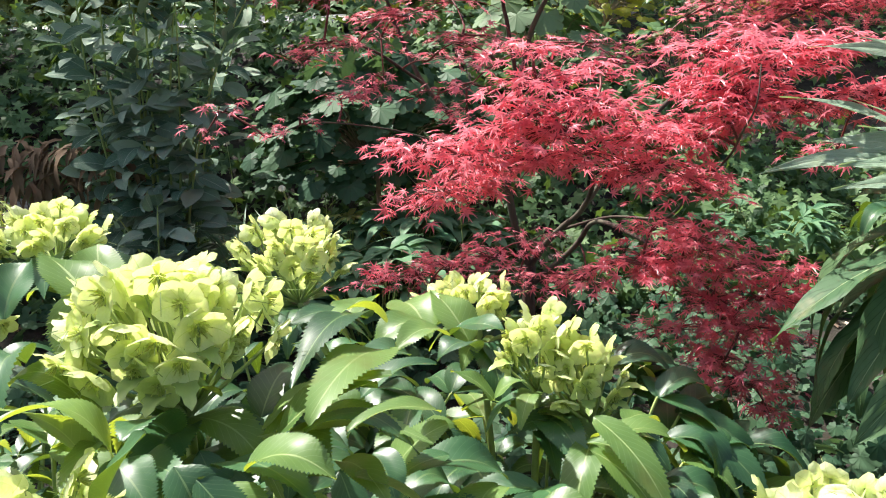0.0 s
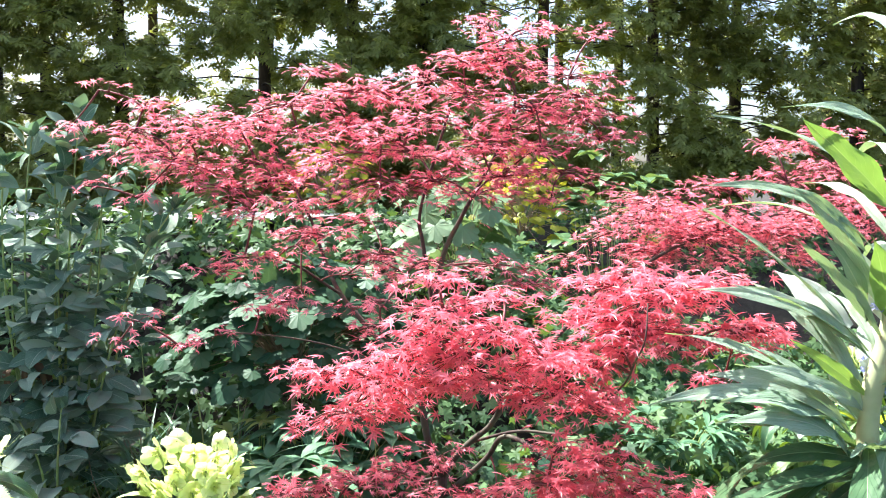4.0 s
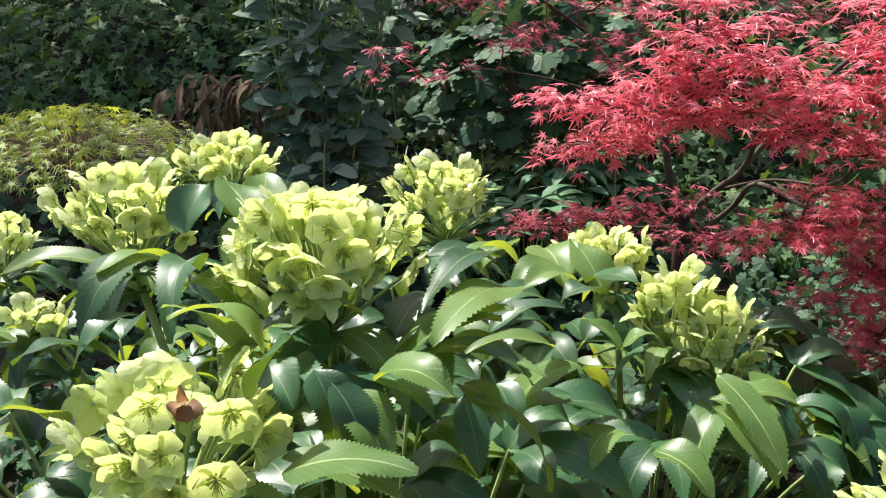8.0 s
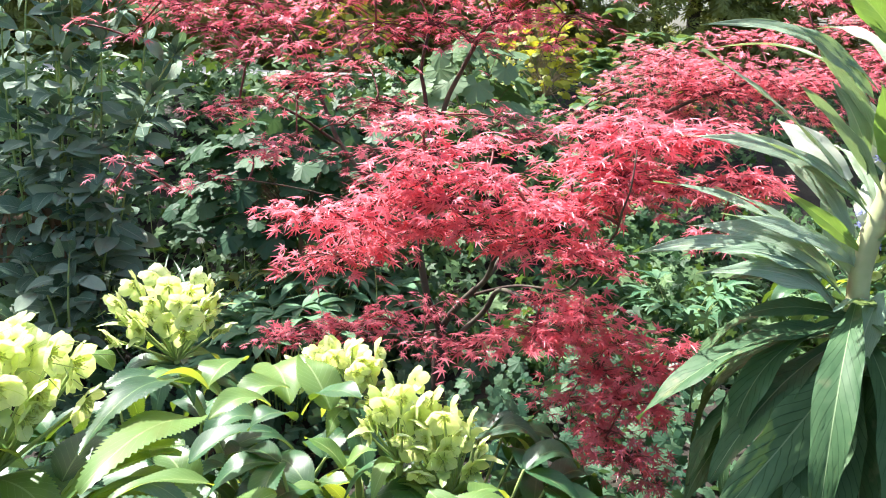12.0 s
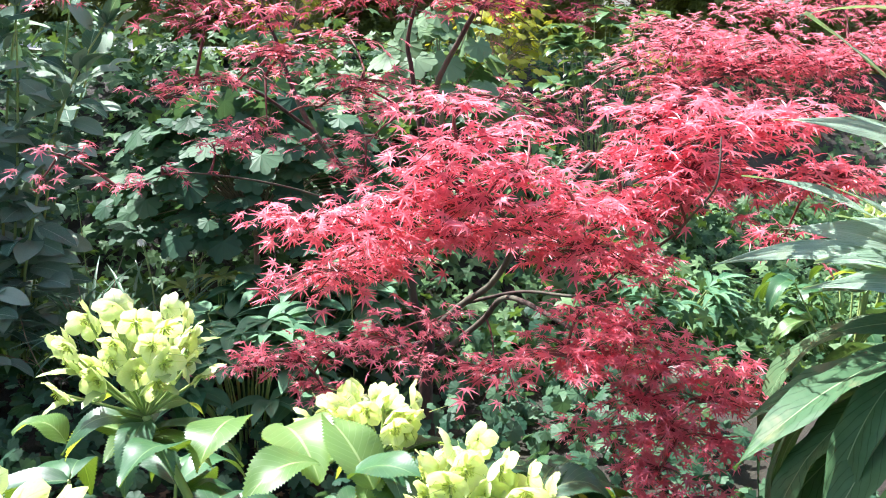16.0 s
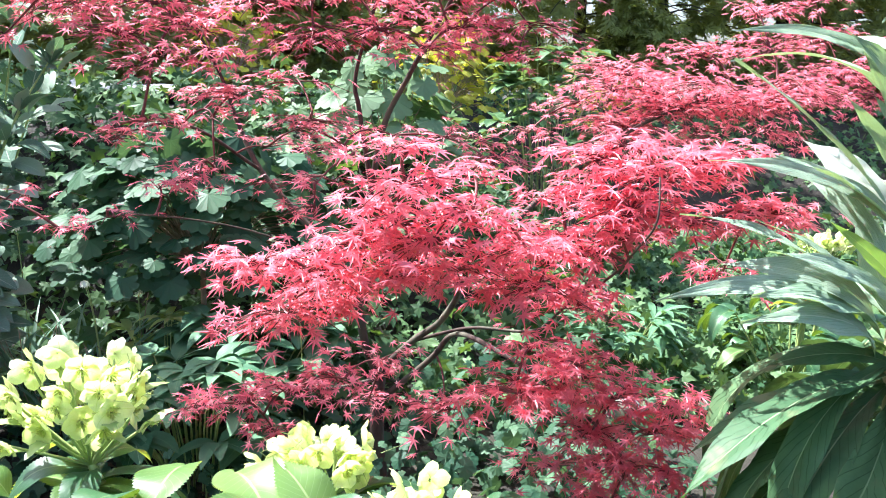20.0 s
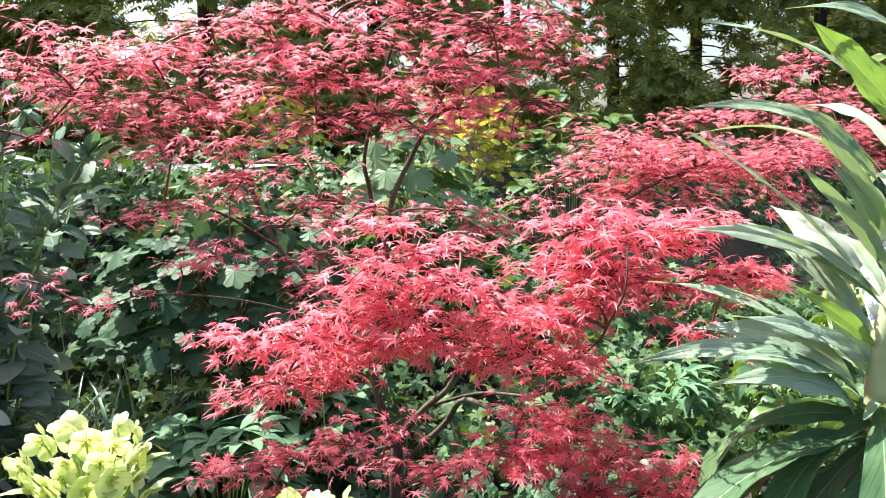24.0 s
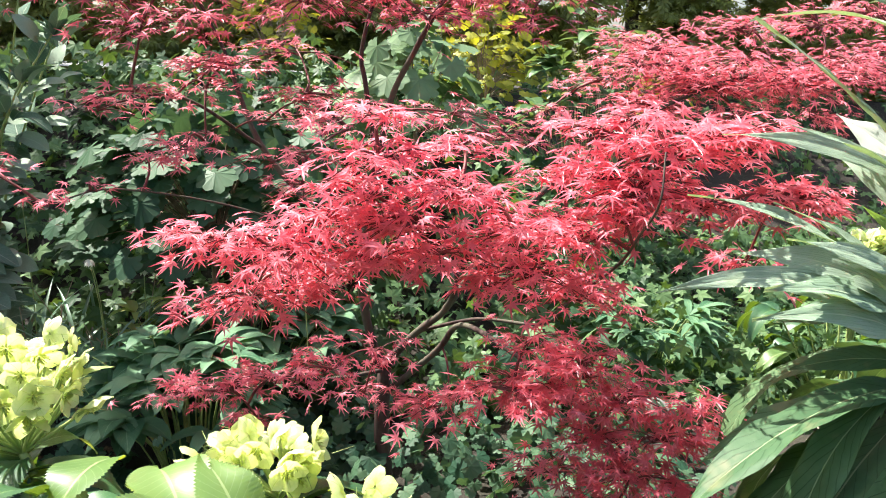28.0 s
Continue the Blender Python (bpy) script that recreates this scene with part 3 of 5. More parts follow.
    # tiers: tips
    for x, y, z, rx, rz, n in ((-0.544, 2.1, 0.946, 0.059, 0.012, 10), (-0.589, 2.1, 0.885, 0.047, 0.013, 9), (-0.431, 2.1, 0.873, 0.051, 0.017, 12), (-0.331, 2.1, 0.901, 0.051, 0.014, 10), (-0.256, 2.2, 0.957, 0.066, 0.021, 14), (-0.135, 2.2, 0.991, 0.083, 0.021, 18), (0.069, 2, 0.93, 0.062, 0.025, 20), (0.064, 2.2, 1.083, 0.1, 0.027, 25), (-0, 2.1, 0.961, 0.08, 0.02, 14)):
        spray((x, y, z), rx, rz, n)
    # tiers: low
    for x, y, z, rx, rz, n in ((-0.185, 2, 0.516, 0.078, 0.023, 26), (-0.073, 2, 0.523, 0.086, 0.031, 36), (0.028, 2, 0.547, 0.095, 0.032, 40), (0.128, 2, 0.563, 0.087, 0.029, 34), (0.221, 2.05, 0.587, 0.081, 0.024, 20), (0.192, 2.1, 0.463, 0.1, 0.024, 22), (0.392, 2.2, 0.413, 0.071, 0.016, 8), (-0.019, 2, 0.453, 0.079, 0.017, 14)):
        spray((x, y, z), rx, rz, n)
    # tiers: lowright
    for x, y, z, rx, rz, n in ((0.45, 1.8, 0.612, 0.102, 0.021, 28), (0.517, 1.75, 0.448, 0.086, 0.024, 28), (0.689, 1.6, 0.488, 0.067, 0.022, 24), (0.293, 1.8, 0.559, 0.072, 0.021, 20), (0.436, 1.75, 0.611, 0.097, 0.02, 26), (0.545, 1.7, 0.649, 0.094, 0.02, 26), (0.477, 1.8, 0.692, 0.087, 0.021, 25), (0.557, 1.75, 0.662, 0.085, 0.026, 35), (0.504, 1.75, 0.598, 0.071, 0.026, 32), (0.608, 1.7, 0.61, 0.084, 0.025, 40), (0.668, 1.65, 0.559, 0.082, 0.025, 40), (0.569, 1.7, 0.533, 0.077, 0.028, 38), (0.618, 1.65, 0.484, 0.075, 0.025, 36), (0.587, 1.65, 0.411, 0.069, 0.023, 30), (0.625, 1.6, 0.378, 0.068, 0.02, 26), (0.667, 1.6, 0.335, 0.055, 0.015, 14)):
        spray((x, y, z), rx, rz, n)
    # tiers: lowright
    for x, y, z, rx, rz, n in ((0.732, 1.65, 0.607, 0.055, 0.02, 22),):
        spray((x, y, z), rx, rz, n)
    # tiers: fillA
    for x, y, z, rx, rz, n in ((-0.082, 2.35, 1.158, 0.142, 0.023, 22), (0.047, 2.3, 1.189, 0.14, 0.022, 26), (-0.136, 2.3, 1.413, 0.138, 0.025, 40), (-0.255, 2.25, 1.351, 0.118, 0.025, 32), (-0.009, 2.25, 1.439, 0.136, 0.025, 40), (0.115, 2.25, 1.515, 0.119, 0.025, 36), (0.154, 2.15, 1.371, 0.131, 0.027, 40), (0.268, 2.25, 1.359, 0.12, 0.025, 34), (0.417, 2.2, 1.324, 0.118, 0.025, 30), (0.443, 2.25, 1.434, 0.121, 0.025, 34), (0.543, 2.2, 1.475, 0.118, 0.022, 28), (-0.252, 2.2, 1.229, 0.132, 0.021, 30)):
        spray((x, y, z), rx, rz, n)
    # tiers: fillB
    for x, y, z, rx, rz, n in ((-0.458, 2.3, 1.464, 0.102, 0.019, 24), (-0.537, 2.3, 1.372, 0.102, 0.019, 24), (-0.416, 2.3, 1.323, 0.12, 0.022, 30), (-0.598, 2.25, 1.386, 0.083, 0.015, 16), (-0.019, 2.3, 1.032, 0.122, 0.022, 22), (0.16, 2.1, 1.034, 0.112, 0.02, 22), (0.382, 2.2, 1.063, 0.135, 0.022, 22), (0.435, 2, 1.024, 0.108, 0.02, 26), (-0.139, 2.25, 1.102, 0.102, 0.019, 20), (0.069, 2, 0.978, 0.092, 0.019, 22), (0.64, 2.4, 1.06, 0.103, 0.018, 24), (0.77, 2.4, 1.14, 0.11, 0.018, 26)):
        spray((x, y, z), rx, rz, n)
    # tiers: fillD
    for x, y, z, rx, rz, n in ((0.497, 1.7, 0.921, 0.078, 0.018, 34), (0.524, 1.65, 0.999, 0.075, 0.017, 34), (0.559, 1.6, 0.938, 0.063, 0.015, 28), (0.478, 1.75, 0.986, 0.068, 0.014, 24)):
        spray((x, y, z), rx, rz, n)
    # tiers: the far side, rising towards the hedge
    for x, y, z, rx, rz, n in ((0.82, 2.3, 1.17, 0.14, 0.03, 60), (1.02, 2.3, 1.13, 0.14, 0.03, 60), (1.2, 2.3, 1.15, 0.14, 0.03, 60), (1.4, 2.35, 1.17, 0.14, 0.03, 60), (1.55, 2.4, 1.22, 0.14, 0.03, 50), (1.12, 2.4, 1.28, 0.14, 0.03, 55), (1.32, 2.4, 1.3, 0.14, 0.03, 55), (1.52, 2.45, 1.34, 0.13, 0.03, 45), (1.3, 2.45, 1.4, 0.11, 0.025, 30), (1.5, 2.5, 1.45, 0.11, 0.025, 26), (0.9, 2.35, 1.08, 0.13, 0.028, 40), (1.1, 2.35, 1.06, 0.13, 0.028, 40), (1.3, 2.35, 1.06, 0.13, 0.028, 40)):
        spray((x, y, z), rx, rz, n)
    # tiers: crest
    for x, y, z, rx, rz, n in ((0.3, 2.2, 1.6, 0.12, 0.03, 36), (0.47, 2.2, 1.6, 0.12, 0.03, 36), (0.42, 2.15, 1.66, 0.1, 0.025, 26), (0.6, 2.15, 1.52, 0.12, 0.03, 36), (0.66, 2.15, 1.4, 0.11, 0.028, 30), (0.2, 2.2, 1.56, 0.12, 0.03, 34), (0.4, 2.15, 1.3, 0.12, 0.028, 34), (0.56, 2.15, 1.31, 0.12, 0.028, 30), (-0.06, 2.2, 1.5, 0.12, 0.028, 30), (-0.3, 2.25, 1.44, 0.12, 0.028, 32), (-0.42, 2.25, 1.41, 0.11, 0.026, 28)):
        spray((x, y, z), rx, rz, n)
    # tiers: fillC
    for x, y, z, rx, rz, n in ((0.646, 1.7, 1.213, 0.093, 0.022, 36), (0.7, 1.65, 1.154, 0.091, 0.019, 36), (0.81, 1.65, 1.164, 0.091, 0.019, 36), (0.947, 1.7, 1.194, 0.081, 0.02, 30), (0.604, 1.65, 1.086, 0.09, 0.021, 36), (0.692, 1.6, 1.066, 0.076, 0.018, 30), (0.627, 1.65, 0.967, 0.078, 0.019, 26), (0.798, 1.6, 0.97, 0.076, 0.021, 30), (0.517, 1.75, 0.797, 0.084, 0.02, 26)):
        spray((x, y, z), rx, rz, n, 1.4 if z > 1.1 else 1.0)
    # each tier springs from the nearest limb or twig, the closest first
    spots = [p for p, _ in nodes]
    best = [min(((p - c[0]).length, i) for i, p in enumerate(spots)) for c in tiers]
    left = set(range(len(tiers)))
    while left:
        k = min(left, key=lambda j: best[j][0])
        left.remove(k)
        had = len(nodes)
        grow(nodes[best[k][1]][0], *tiers[k])
        for j in left:
            for i in range(had, len(nodes)):
                d = (nodes[i][0] - tiers[j][0]).length
                if d < best[j][0]:
                    best[j] = (d, i)
    return root


red_maple()


# ---- hellebores ----
def floret_mesh(seed, open_=0.55):
    """A bowl of five broad rounded sepals round a boss of stamens; it faces +z, width about 1."""
    rng = random.Random(seed)
    acc = Acc()
    for k in range(5):
        a = 2 * math.pi * k / 5 + rng.uniform(-0.1, 0.1)
        d = Vector((math.cos(a), math.sin(a), 0))
        o = open_ * rng.uniform(0.8, 1.25)
        tip = d * (0.53 * rng.uniform(0.92, 1.08)) + Vector((0, 0, 0.36 * (1 - o)))
        nrm = Vector((0, 0, 1)) * 0.8 - d * 0.5
        blade(acc, d * 0.04 + Vector((0, 0, -0.06 + 0.03 * (k % 2))), tip, 0.5 * rng.uniform(0.88, 1.12), arch=-0.085, fold=0.2, kind="petal", n=7, wave=0.045, normal=nrm, ph=rng.uniform(0, 6), twist=rng.uniform(-0.25, 0.25))
    st = Acc()
    for k in range(16):
        a, r = rng.uniform(0, 6.28), rng.uniform(0.02, 0.12)
        q = Vector((math.cos(a) * r * 1.6, math.sin(a) * r * 1.6, rng.uniform(0.08, 0.2)))
        tube(st, [Vector((math.cos(a) * r * 0.4, math.sin(a) * r * 0.4, -0.03)), q * 0.9, q], 0.006, 0.016, 3)
    for k in range(10):
        a = 2 * math.pi * k / 10
        d = Vector((math.cos(a), math.sin(a), 0))
        tube(st, [d * 0.07 - Vector((0, 0, 0.03)), d * 0.15 + Vector((0, 0, 0.035))], 0.012, 0.024, 4)
    n0 = len(acc.f)
    acc.add(st.v, st.f, st.uv)
    me = acc.mesh("flower", M_PETAL, M_STAMEN)
    for p in me.polygons[n0:]:
        p.material_index = 1
    return me


FLORETS = [floret_mesh(s, 0.35 + 0.1 * s) for s in range(7)]


def basis(at, z, size, spin=0.0):
    z = Vector(z).normalized()
    q = z.to_track_quat("Z", "Y").to_matrix().to_4x4()
    return Matrix.Translation(at) @ q @ Matrix.Rotation(spin, 4, "Z") @ Matrix.Scale(size, 4)


def toothed_leaf(root, base, tip, width, arch, rng, mat=None, curl=0.0, fold=0.22, name="leaf", hook=0.4):
    acc = Acc()
    blade(acc, base, tip, width, arch=arch, fold=fold + rng.uniform(0.0, 0.3), teeth=28, kind="lance", twist=rng.uniform(-0.5, 0.5), wave=0.055, ph=rng.uniform(0, 6), curl=curl + rng.uniform(0, 0.25), tooth=min(0.0034, width * 0.062), hook=hook * rng.uniform(0.4, 1.4))
    hang(new(name, acc.mesh(name, mat or M_HELL)), root)


def flower_head(root, c, rx, rz, count, foot, rng, size=0.051):
    """A domed cluster of florets on branching stalks above a stout stem from foot."""
    c, foot = Vector(c), Vector(foot)
    count = int(count * 1.4)
    acc = Acc()
    neck = c - Vector((rng.uniform(-0.02, 0.02), 0, rz * 1.25))
    tube(acc, bez(foot, (foot + neck) * 0.5 + Vector((0, 0, 0.05)), neck, 6), 0.008, 0.006, 6, rng=rng)
    spots = []
    golden = math.pi * (3 - math.sqrt(5))
    for k in range(count):
        u = 1 - 1.35 * (k + 0.5) / count
        r = math.sqrt(max(0, 1 - u * u))
        a = k * golden + rng.uniform(-0.25, 0.25)
        d = Vector((math.cos(a) * r, math.sin(a) * r, u))
        shell = rng.uniform(0.74, 1.22)
        p = c + Vector((d.x * rx, d.y * rx * 0.85, d.z * rz)) * shell
        spots.append((p, d))
        tube(acc, bez(neck, neck.lerp(p, 0.55) + Vector((d.x, d.y, 0.6)) * 0.018, p, 4), 0.0026, 0.0016, 4, rng=rng)
        if rng.random() < 0.35:
            e = p - Vector((0, 0, 0.02)) + Vector((d.x, d.y, 0)) * 0.035 + rv(rng, 0.012)
            blade(acc, neck.lerp(p, 0.7), e, 0.02, arch=0.008, teeth=4, kind="lance")
    for k in range(count * 2):
        p, d = spots[rng.randrange(count)]
        q = p + rv(rng, 0.022)
        tube(acc, [q, q + Vector((d.x + rng.gauss(0, 0.5), d.y + rng.gauss(0, 0.5), rng.gauss(-0.25, 0.5))) * rng.uniform(0.008, 0.018)], 0.0006, 0.0003, 3)
    for k in range(11):
        az = k * 2.4 + rng.uniform(-0.3, 0.3)
        ln = rng.uniform(0.085, 0.15)
        st = neck - Vector((0, 0, rng.uniform(0.0, 0.06)))
        tip = st + Vector((math.cos(az), math.sin(az), 0)) * ln + Vector((0, 0, rng.uniform(-0.05, 0.035)))
        toothed_leaf(root, st, tip, ln * rng.uniform(0.36, 0.46), ln * 0.2, rng, M_HELLPALE if k % 2 else M_HELL, name="bract")
    head = hang(new("flower_head", acc.mesh("flower_head", M_STALK)), root)
    for p, d in spots:
        face = Vector((d.x * 1.0, d.y * 1.0 - 0.2, d.z * 0.5 - 0.58 + rng.gauss(0, 0.2))) + rv(rng, 0.35)
        fl = new("flower", FLORETS[rng.randrange(7)])
        fl.parent = head
        fl.matrix_basis = basis(p, face, size * rng.uniform(0.8, 1.12), rng.uniform(0, 6.28))


def trifoliate(root, foot, at, heading, length, rng, mat=None):
    """A stalk from foot to at, with three toothed leaflets spreading from its end."""
    foot, at = Vector(foot), Vector(at)
    h = Vector(heading).normalized()
    acc = Acc()
    tube(acc, bez(foot, (foot + at) * 0.5 + Vector((0, 0, 0.04)), at, 5), 0.0042, 0.0028, 5, rng=rng)
    hang(new("leaf_stalk", acc.mesh("leaf_stalk", M_STALK)), root)
    for a in (-0.95, 0, 0.95):
        d = Matrix.Rotation(a + rng.uniform(-0.15, 0.15), 3, "Z") @ h
        ln = length * rng.uniform(0.85, 1.1)
        tip = at + d * ln * rng.uniform(0.75, 1) + Vector((0, 0, -ln * rng.uniform(0.1, 0.7)))
        toothed_leaf(root, at, tip, ln * rng.uniform(0.34, 0.46), ln * rng.uniform(0.14, 0.3), rng, mat)


def hellebore(base, label, heads, leaves, fill, seed, spread, lo, hi):
    """One clump: heads are (centre, half width, half height, florets); leaves are (base, tip, width, arch)."""
    rng = random.Random(seed)
    bx, by, bz = base
    root = thing("hellebore_plant", base, label, "plant", "hellebores in the border")
    for x, y, z, rx, rz, n in heads:
        flower_head(root, (x, y, z), rx, rz, int(n), (bx + (x - bx) * 0.35, by + (y - by) * 0.35 + 0.02, bz + 0.05), rng)
    for (x0, y0, z0), (x1, y1, z1), w, arch in leaves:
        toothed_leaf(root, (x0, y0, z0), (x1, y1, z1), w, arch, rng, M_HELLPALE if rng.random() < 0.62 else M_HELL, hook=0.12)
    for k in range(fill):
        a = rng.uniform(0, 2 * math.pi)
        r = math.sqrt(rng.uniform(0.05, 1))
        at = Vector((bx + math.cos(a) * spread[0] * r, by + math.sin(a) * spread[1] * r, bz + rng.uniform(lo, hi) * (1.08 - 0.3 * r)))
        h = Vector((math.cos(a) + rng.gauss(0, 0.4), math.sin(a) + rng.gauss(0, 0.4), 0.1))
        foot = Vector((bx + math.cos(a) * 0.08, by + math.sin(a) * 0.08, bz + 0.03))
        trifoliate(root, foot, at, h, rng.uniform(0.125, 0.185), rng, M_HELLPALE if rng.random() < 0.2 else M_HELL)
    return root


front_clump = hellebore((-0.3, 0.78, 0), "Corsican hellebore clump with toothed leathery leaves and pale green flower heads",
    [(-0.268, 0.76, 0.885, 0.09, 0.066, 34), (-0.679, 1.05, 0.828, 0.094, 0.068, 26), (-0.331, 0.56, 0.779, 0.096, 0.061, 24), (-0.673, 1.4, 0.825, 0.08, 0.043, 16)],
    [
     ((-0.256, 0.55, 0.838), (-0.215, 0.55, 0.902), 0.042, 0.004),
     ((-0.274, 0.62, 0.839), (-0.355, 0.6, 0.886), 0.045, 0.03),
     ((-0.235, 0.55, 0.782), (-0.117, 0.55, 0.738), 0.052, 0.012),
     ((-0.155, 0.68, 0.818), (-0.051, 0.7, 0.872), 0.05, 0.012),
     ((-0.13, 0.68, 0.824), (-0.029, 0.66, 0.81), 0.034, 0.028),
     ((-0.218, 0.6, 0.842), (-0.198, 0.58, 0.782), 0.045, 0.012),
     ((-0.167, 0.62, 0.826), (-0.093, 0.6, 0.827), 0.05, 0.016),
     ((-0.195, 0.58, 0.842), (-0.163, 0.56, 0.781), 0.042, 0.01),
     ((-0.086, 0.66, 0.79), (-0.014, 0.7, 0.668), 0.045, 0.02),
     ((-0.399, 0.75, 0.871), (-0.368, 0.62, 0.854), 0.043, 0.037),
     ((-0.314, 0.7, 0.825), (-0.426, 0.72, 0.829), 0.041, 0.052),
     ((-0.254, 0.7, 0.816), (-0.265, 0.62, 0.86), 0.052, 0.012),
     ((-0.387, 0.9, 0.859), (-0.489, 1, 0.911), 0.078, 0.007),
     ((-0.408, 0.95, 0.857), (-0.444, 1.05, 0.907), 0.067, 0.004),
     ((-0.39, 0.85, 0.904), (-0.37, 0.8, 0.824), 0.06, 0.007),
     ((-0.526, 0.9, 0.815), (-0.565, 0.75, 0.778), 0.059, 0.044),
     ((-0.505, 0.9, 0.792), (-0.563, 0.8, 0.844), 0.052, 0.03),
     ((-0.439, 0.6, 0.847), (-0.483, 0.55, 0.858), 0.048, 0.011),
     ((-0.446, 0.55, 0.792), (-0.458, 0.5, 0.844), 0.046, 0.005),
     ((-0.617, 0.9, 0.811), (-0.739, 0.85, 0.816), 0.045, 0.015),
     ((-0.274, 0.62, 0.837), (-0.233, 0.58, 0.816), 0.042, 0.005),
     ((-0.22, 0.75, 0.827), (-0.287, 0.7, 0.846), 0.048, 0.015),
     ((-0.231, 0.7, 0.798), (-0.195, 0.66, 0.714), 0.04, 0.006),
     ((-0.185, 0.75, 0.789), (-0.069, 0.75, 0.836), 0.048, 0.021),
     ((-0.184, 0.75, 0.803), (-0.168, 0.85, 0.814), 0.048, 0.012),
     ((-0.165, 0.72, 0.793), (-0.106, 0.66, 0.804), 0.058, 0.015),
     ((-0.141, 0.75, 0.785), (-0.037, 0.72, 0.789), 0.036, 0.024),
     ((-0.186, 0.6, 0.825), (-0.14, 0.55, 0.776), 0.055, 0.008),
     ((-0.213, 0.5, 0.803), (-0.102, 0.5, 0.82), 0.054, 0.011),
     ((-0.513, 0.8, 0.788), (-0.556, 0.72, 0.758), 0.041, 0.02),
     ((-0.083, 0.85, 0.863), (-0.137, 0.68, 0.875), 0.045, 0.024),
     ((-0.06, 0.8, 0.846), (-0.115, 0.62, 0.87), 0.055, 0.017),
     ((-0.065, 0.85, 0.856), (-0.126, 0.8, 0.877), 0.036, 0.018),
     ((-0.008, 0.62, 0.869), (-0.078, 0.58, 0.883), 0.027, 0.009),
     ((-0.089, 0.85, 0.856), (-0.159, 0.8, 0.883), 0.036, 0.012),
     ((0, 0.85, 0.837), (-0.054, 0.8, 0.846), 0.037, 0.015),
     ((0.029, 0.82, 0.834), (-0.011, 0.78, 0.843), 0.042, 0.012),
     ((-0.333, 0.7, 0.783), (-0.37, 0.62, 0.891), 0.052, 0.016),
     ((-0.179, 0.72, 0.786), (-0.068, 0.74, 0.842), 0.044, 0.012),
     ((-0.164, 0.72, 0.79), (-0.016, 0.66, 0.823), 0.03, 0.022),
     ((-0.207, 0.68, 0.791), (-0.105, 0.58, 0.82), 0.05, 0.016),
     ((-0.315, 0.72, 0.804), (-0.312, 0.6, 0.815), 0.033, 0.014),
     ((-0.299, 0.68, 0.788), (-0.209, 0.6, 0.832), 0.042, 0.011),
     ((-0.105, 0.72, 0.769), (-0.055, 0.64, 0.774), 0.033, 0.011),
     ((-0.104, 0.9, 0.744), (-0.015, 0.95, 0.762), 0.041, 0.014),
     ((-0.526, 0.95, 0.842), (-0.507, 1, 0.902), 0.076, 0.007)],
    60, 3, (0.34, 0.36), 0.3, 0.72)
hellebore((0.12, 1.28, 0), "Corsican hellebore clump with toothed leathery leaves and pale green flower heads",
    [(-0.277, 1.46, 0.743, 0.093, 0.066, 26), (0.037, 1.36, 0.684, 0.067, 0.036, 16), (0.142, 1.22, 0.655, 0.05, 0.062, 13), (0.205, 1.2, 0.612, 0.055, 0.066, 15)],
    [((-0.117, 0.95, 0.677), (-0.171, 1, 0.717), 0.052, 0.011),
     ((-0.055, 1.1, 0.706), (-0.123, 1.05, 0.697), 0.058, 0.021),
     ((-0.028, 1.2, 0.713), (-0.111, 1.15, 0.691), 0.062, 0.022),
     ((0.034, 1.2, 0.677), (-0.023, 1.28, 0.742), 0.071, 0.009),
     ((0.008, 1.2, 0.695), (0.083, 1.15, 0.719), 0.062, 0.013),
     ((-0.071, 1.3, 0.713), (-0.027, 1.2, 0.694), 0.086, 0.014),
     ((-0.135, 1.35, 0.703), (-0.17, 1.25, 0.687), 0.08, 0.015),
     ((0.062, 1.1, 0.631), (0.002, 1.12, 0.673), 0.042, 0.008),
     ((0.062, 1.1, 0.631), (0.108, 1.1, 0.661), 0.042, 0.008),
     ((-0.081, 0.9, 0.624), (-0.004, 0.9, 0.711), 0.065, 0.011),
     ((-0.038, 0.9, 0.645), (0.069, 0.95, 0.599), 0.064, 0.018),
     ((-0.004, 0.92, 0.652), (-0.103, 0.85, 0.621), 0.043, 0.018),
     ((0.054, 0.92, 0.608), (0.015, 0.85, 0.576), 0.058, 0.022),
     ((0.103, 0.9, 0.592), (0.168, 0.85, 0.568), 0.057, 0.014),
     ((0.181, 1, 0.604), (0.266, 0.95, 0.523), 0.053, 0.015),
     ((0.195, 1, 0.606), (0.31, 1, 0.598), 0.061, 0.03),
     ((-0.089, 0.85, 0.7), (-0.063, 0.8, 0.671), 0.047, 0.01),
     ((-0.121, 0.8, 0.711), (-0.095, 0.75, 0.642), 0.039, 0.01),
     ((-0.054, 0.78, 0.655), (-0.012, 0.72, 0.65), 0.045, 0.013),
     ((0.238, 1.05, 0.615), (0.298, 1.1, 0.583), 0.047, 0.012),
     ((0.28, 1, 0.613), (0.343, 0.98, 0.571), 0.045, 0.03),
     ((-0.328, 1.3, 0.703), (-0.388, 1.3, 0.722), 0.06, 0.02),
     ((-0.198, 1.3, 0.687), (-0.246, 1.2, 0.703), 0.068, 0.02)],
    58, 7, (0.42, 0.34), 0.22, 0.6)
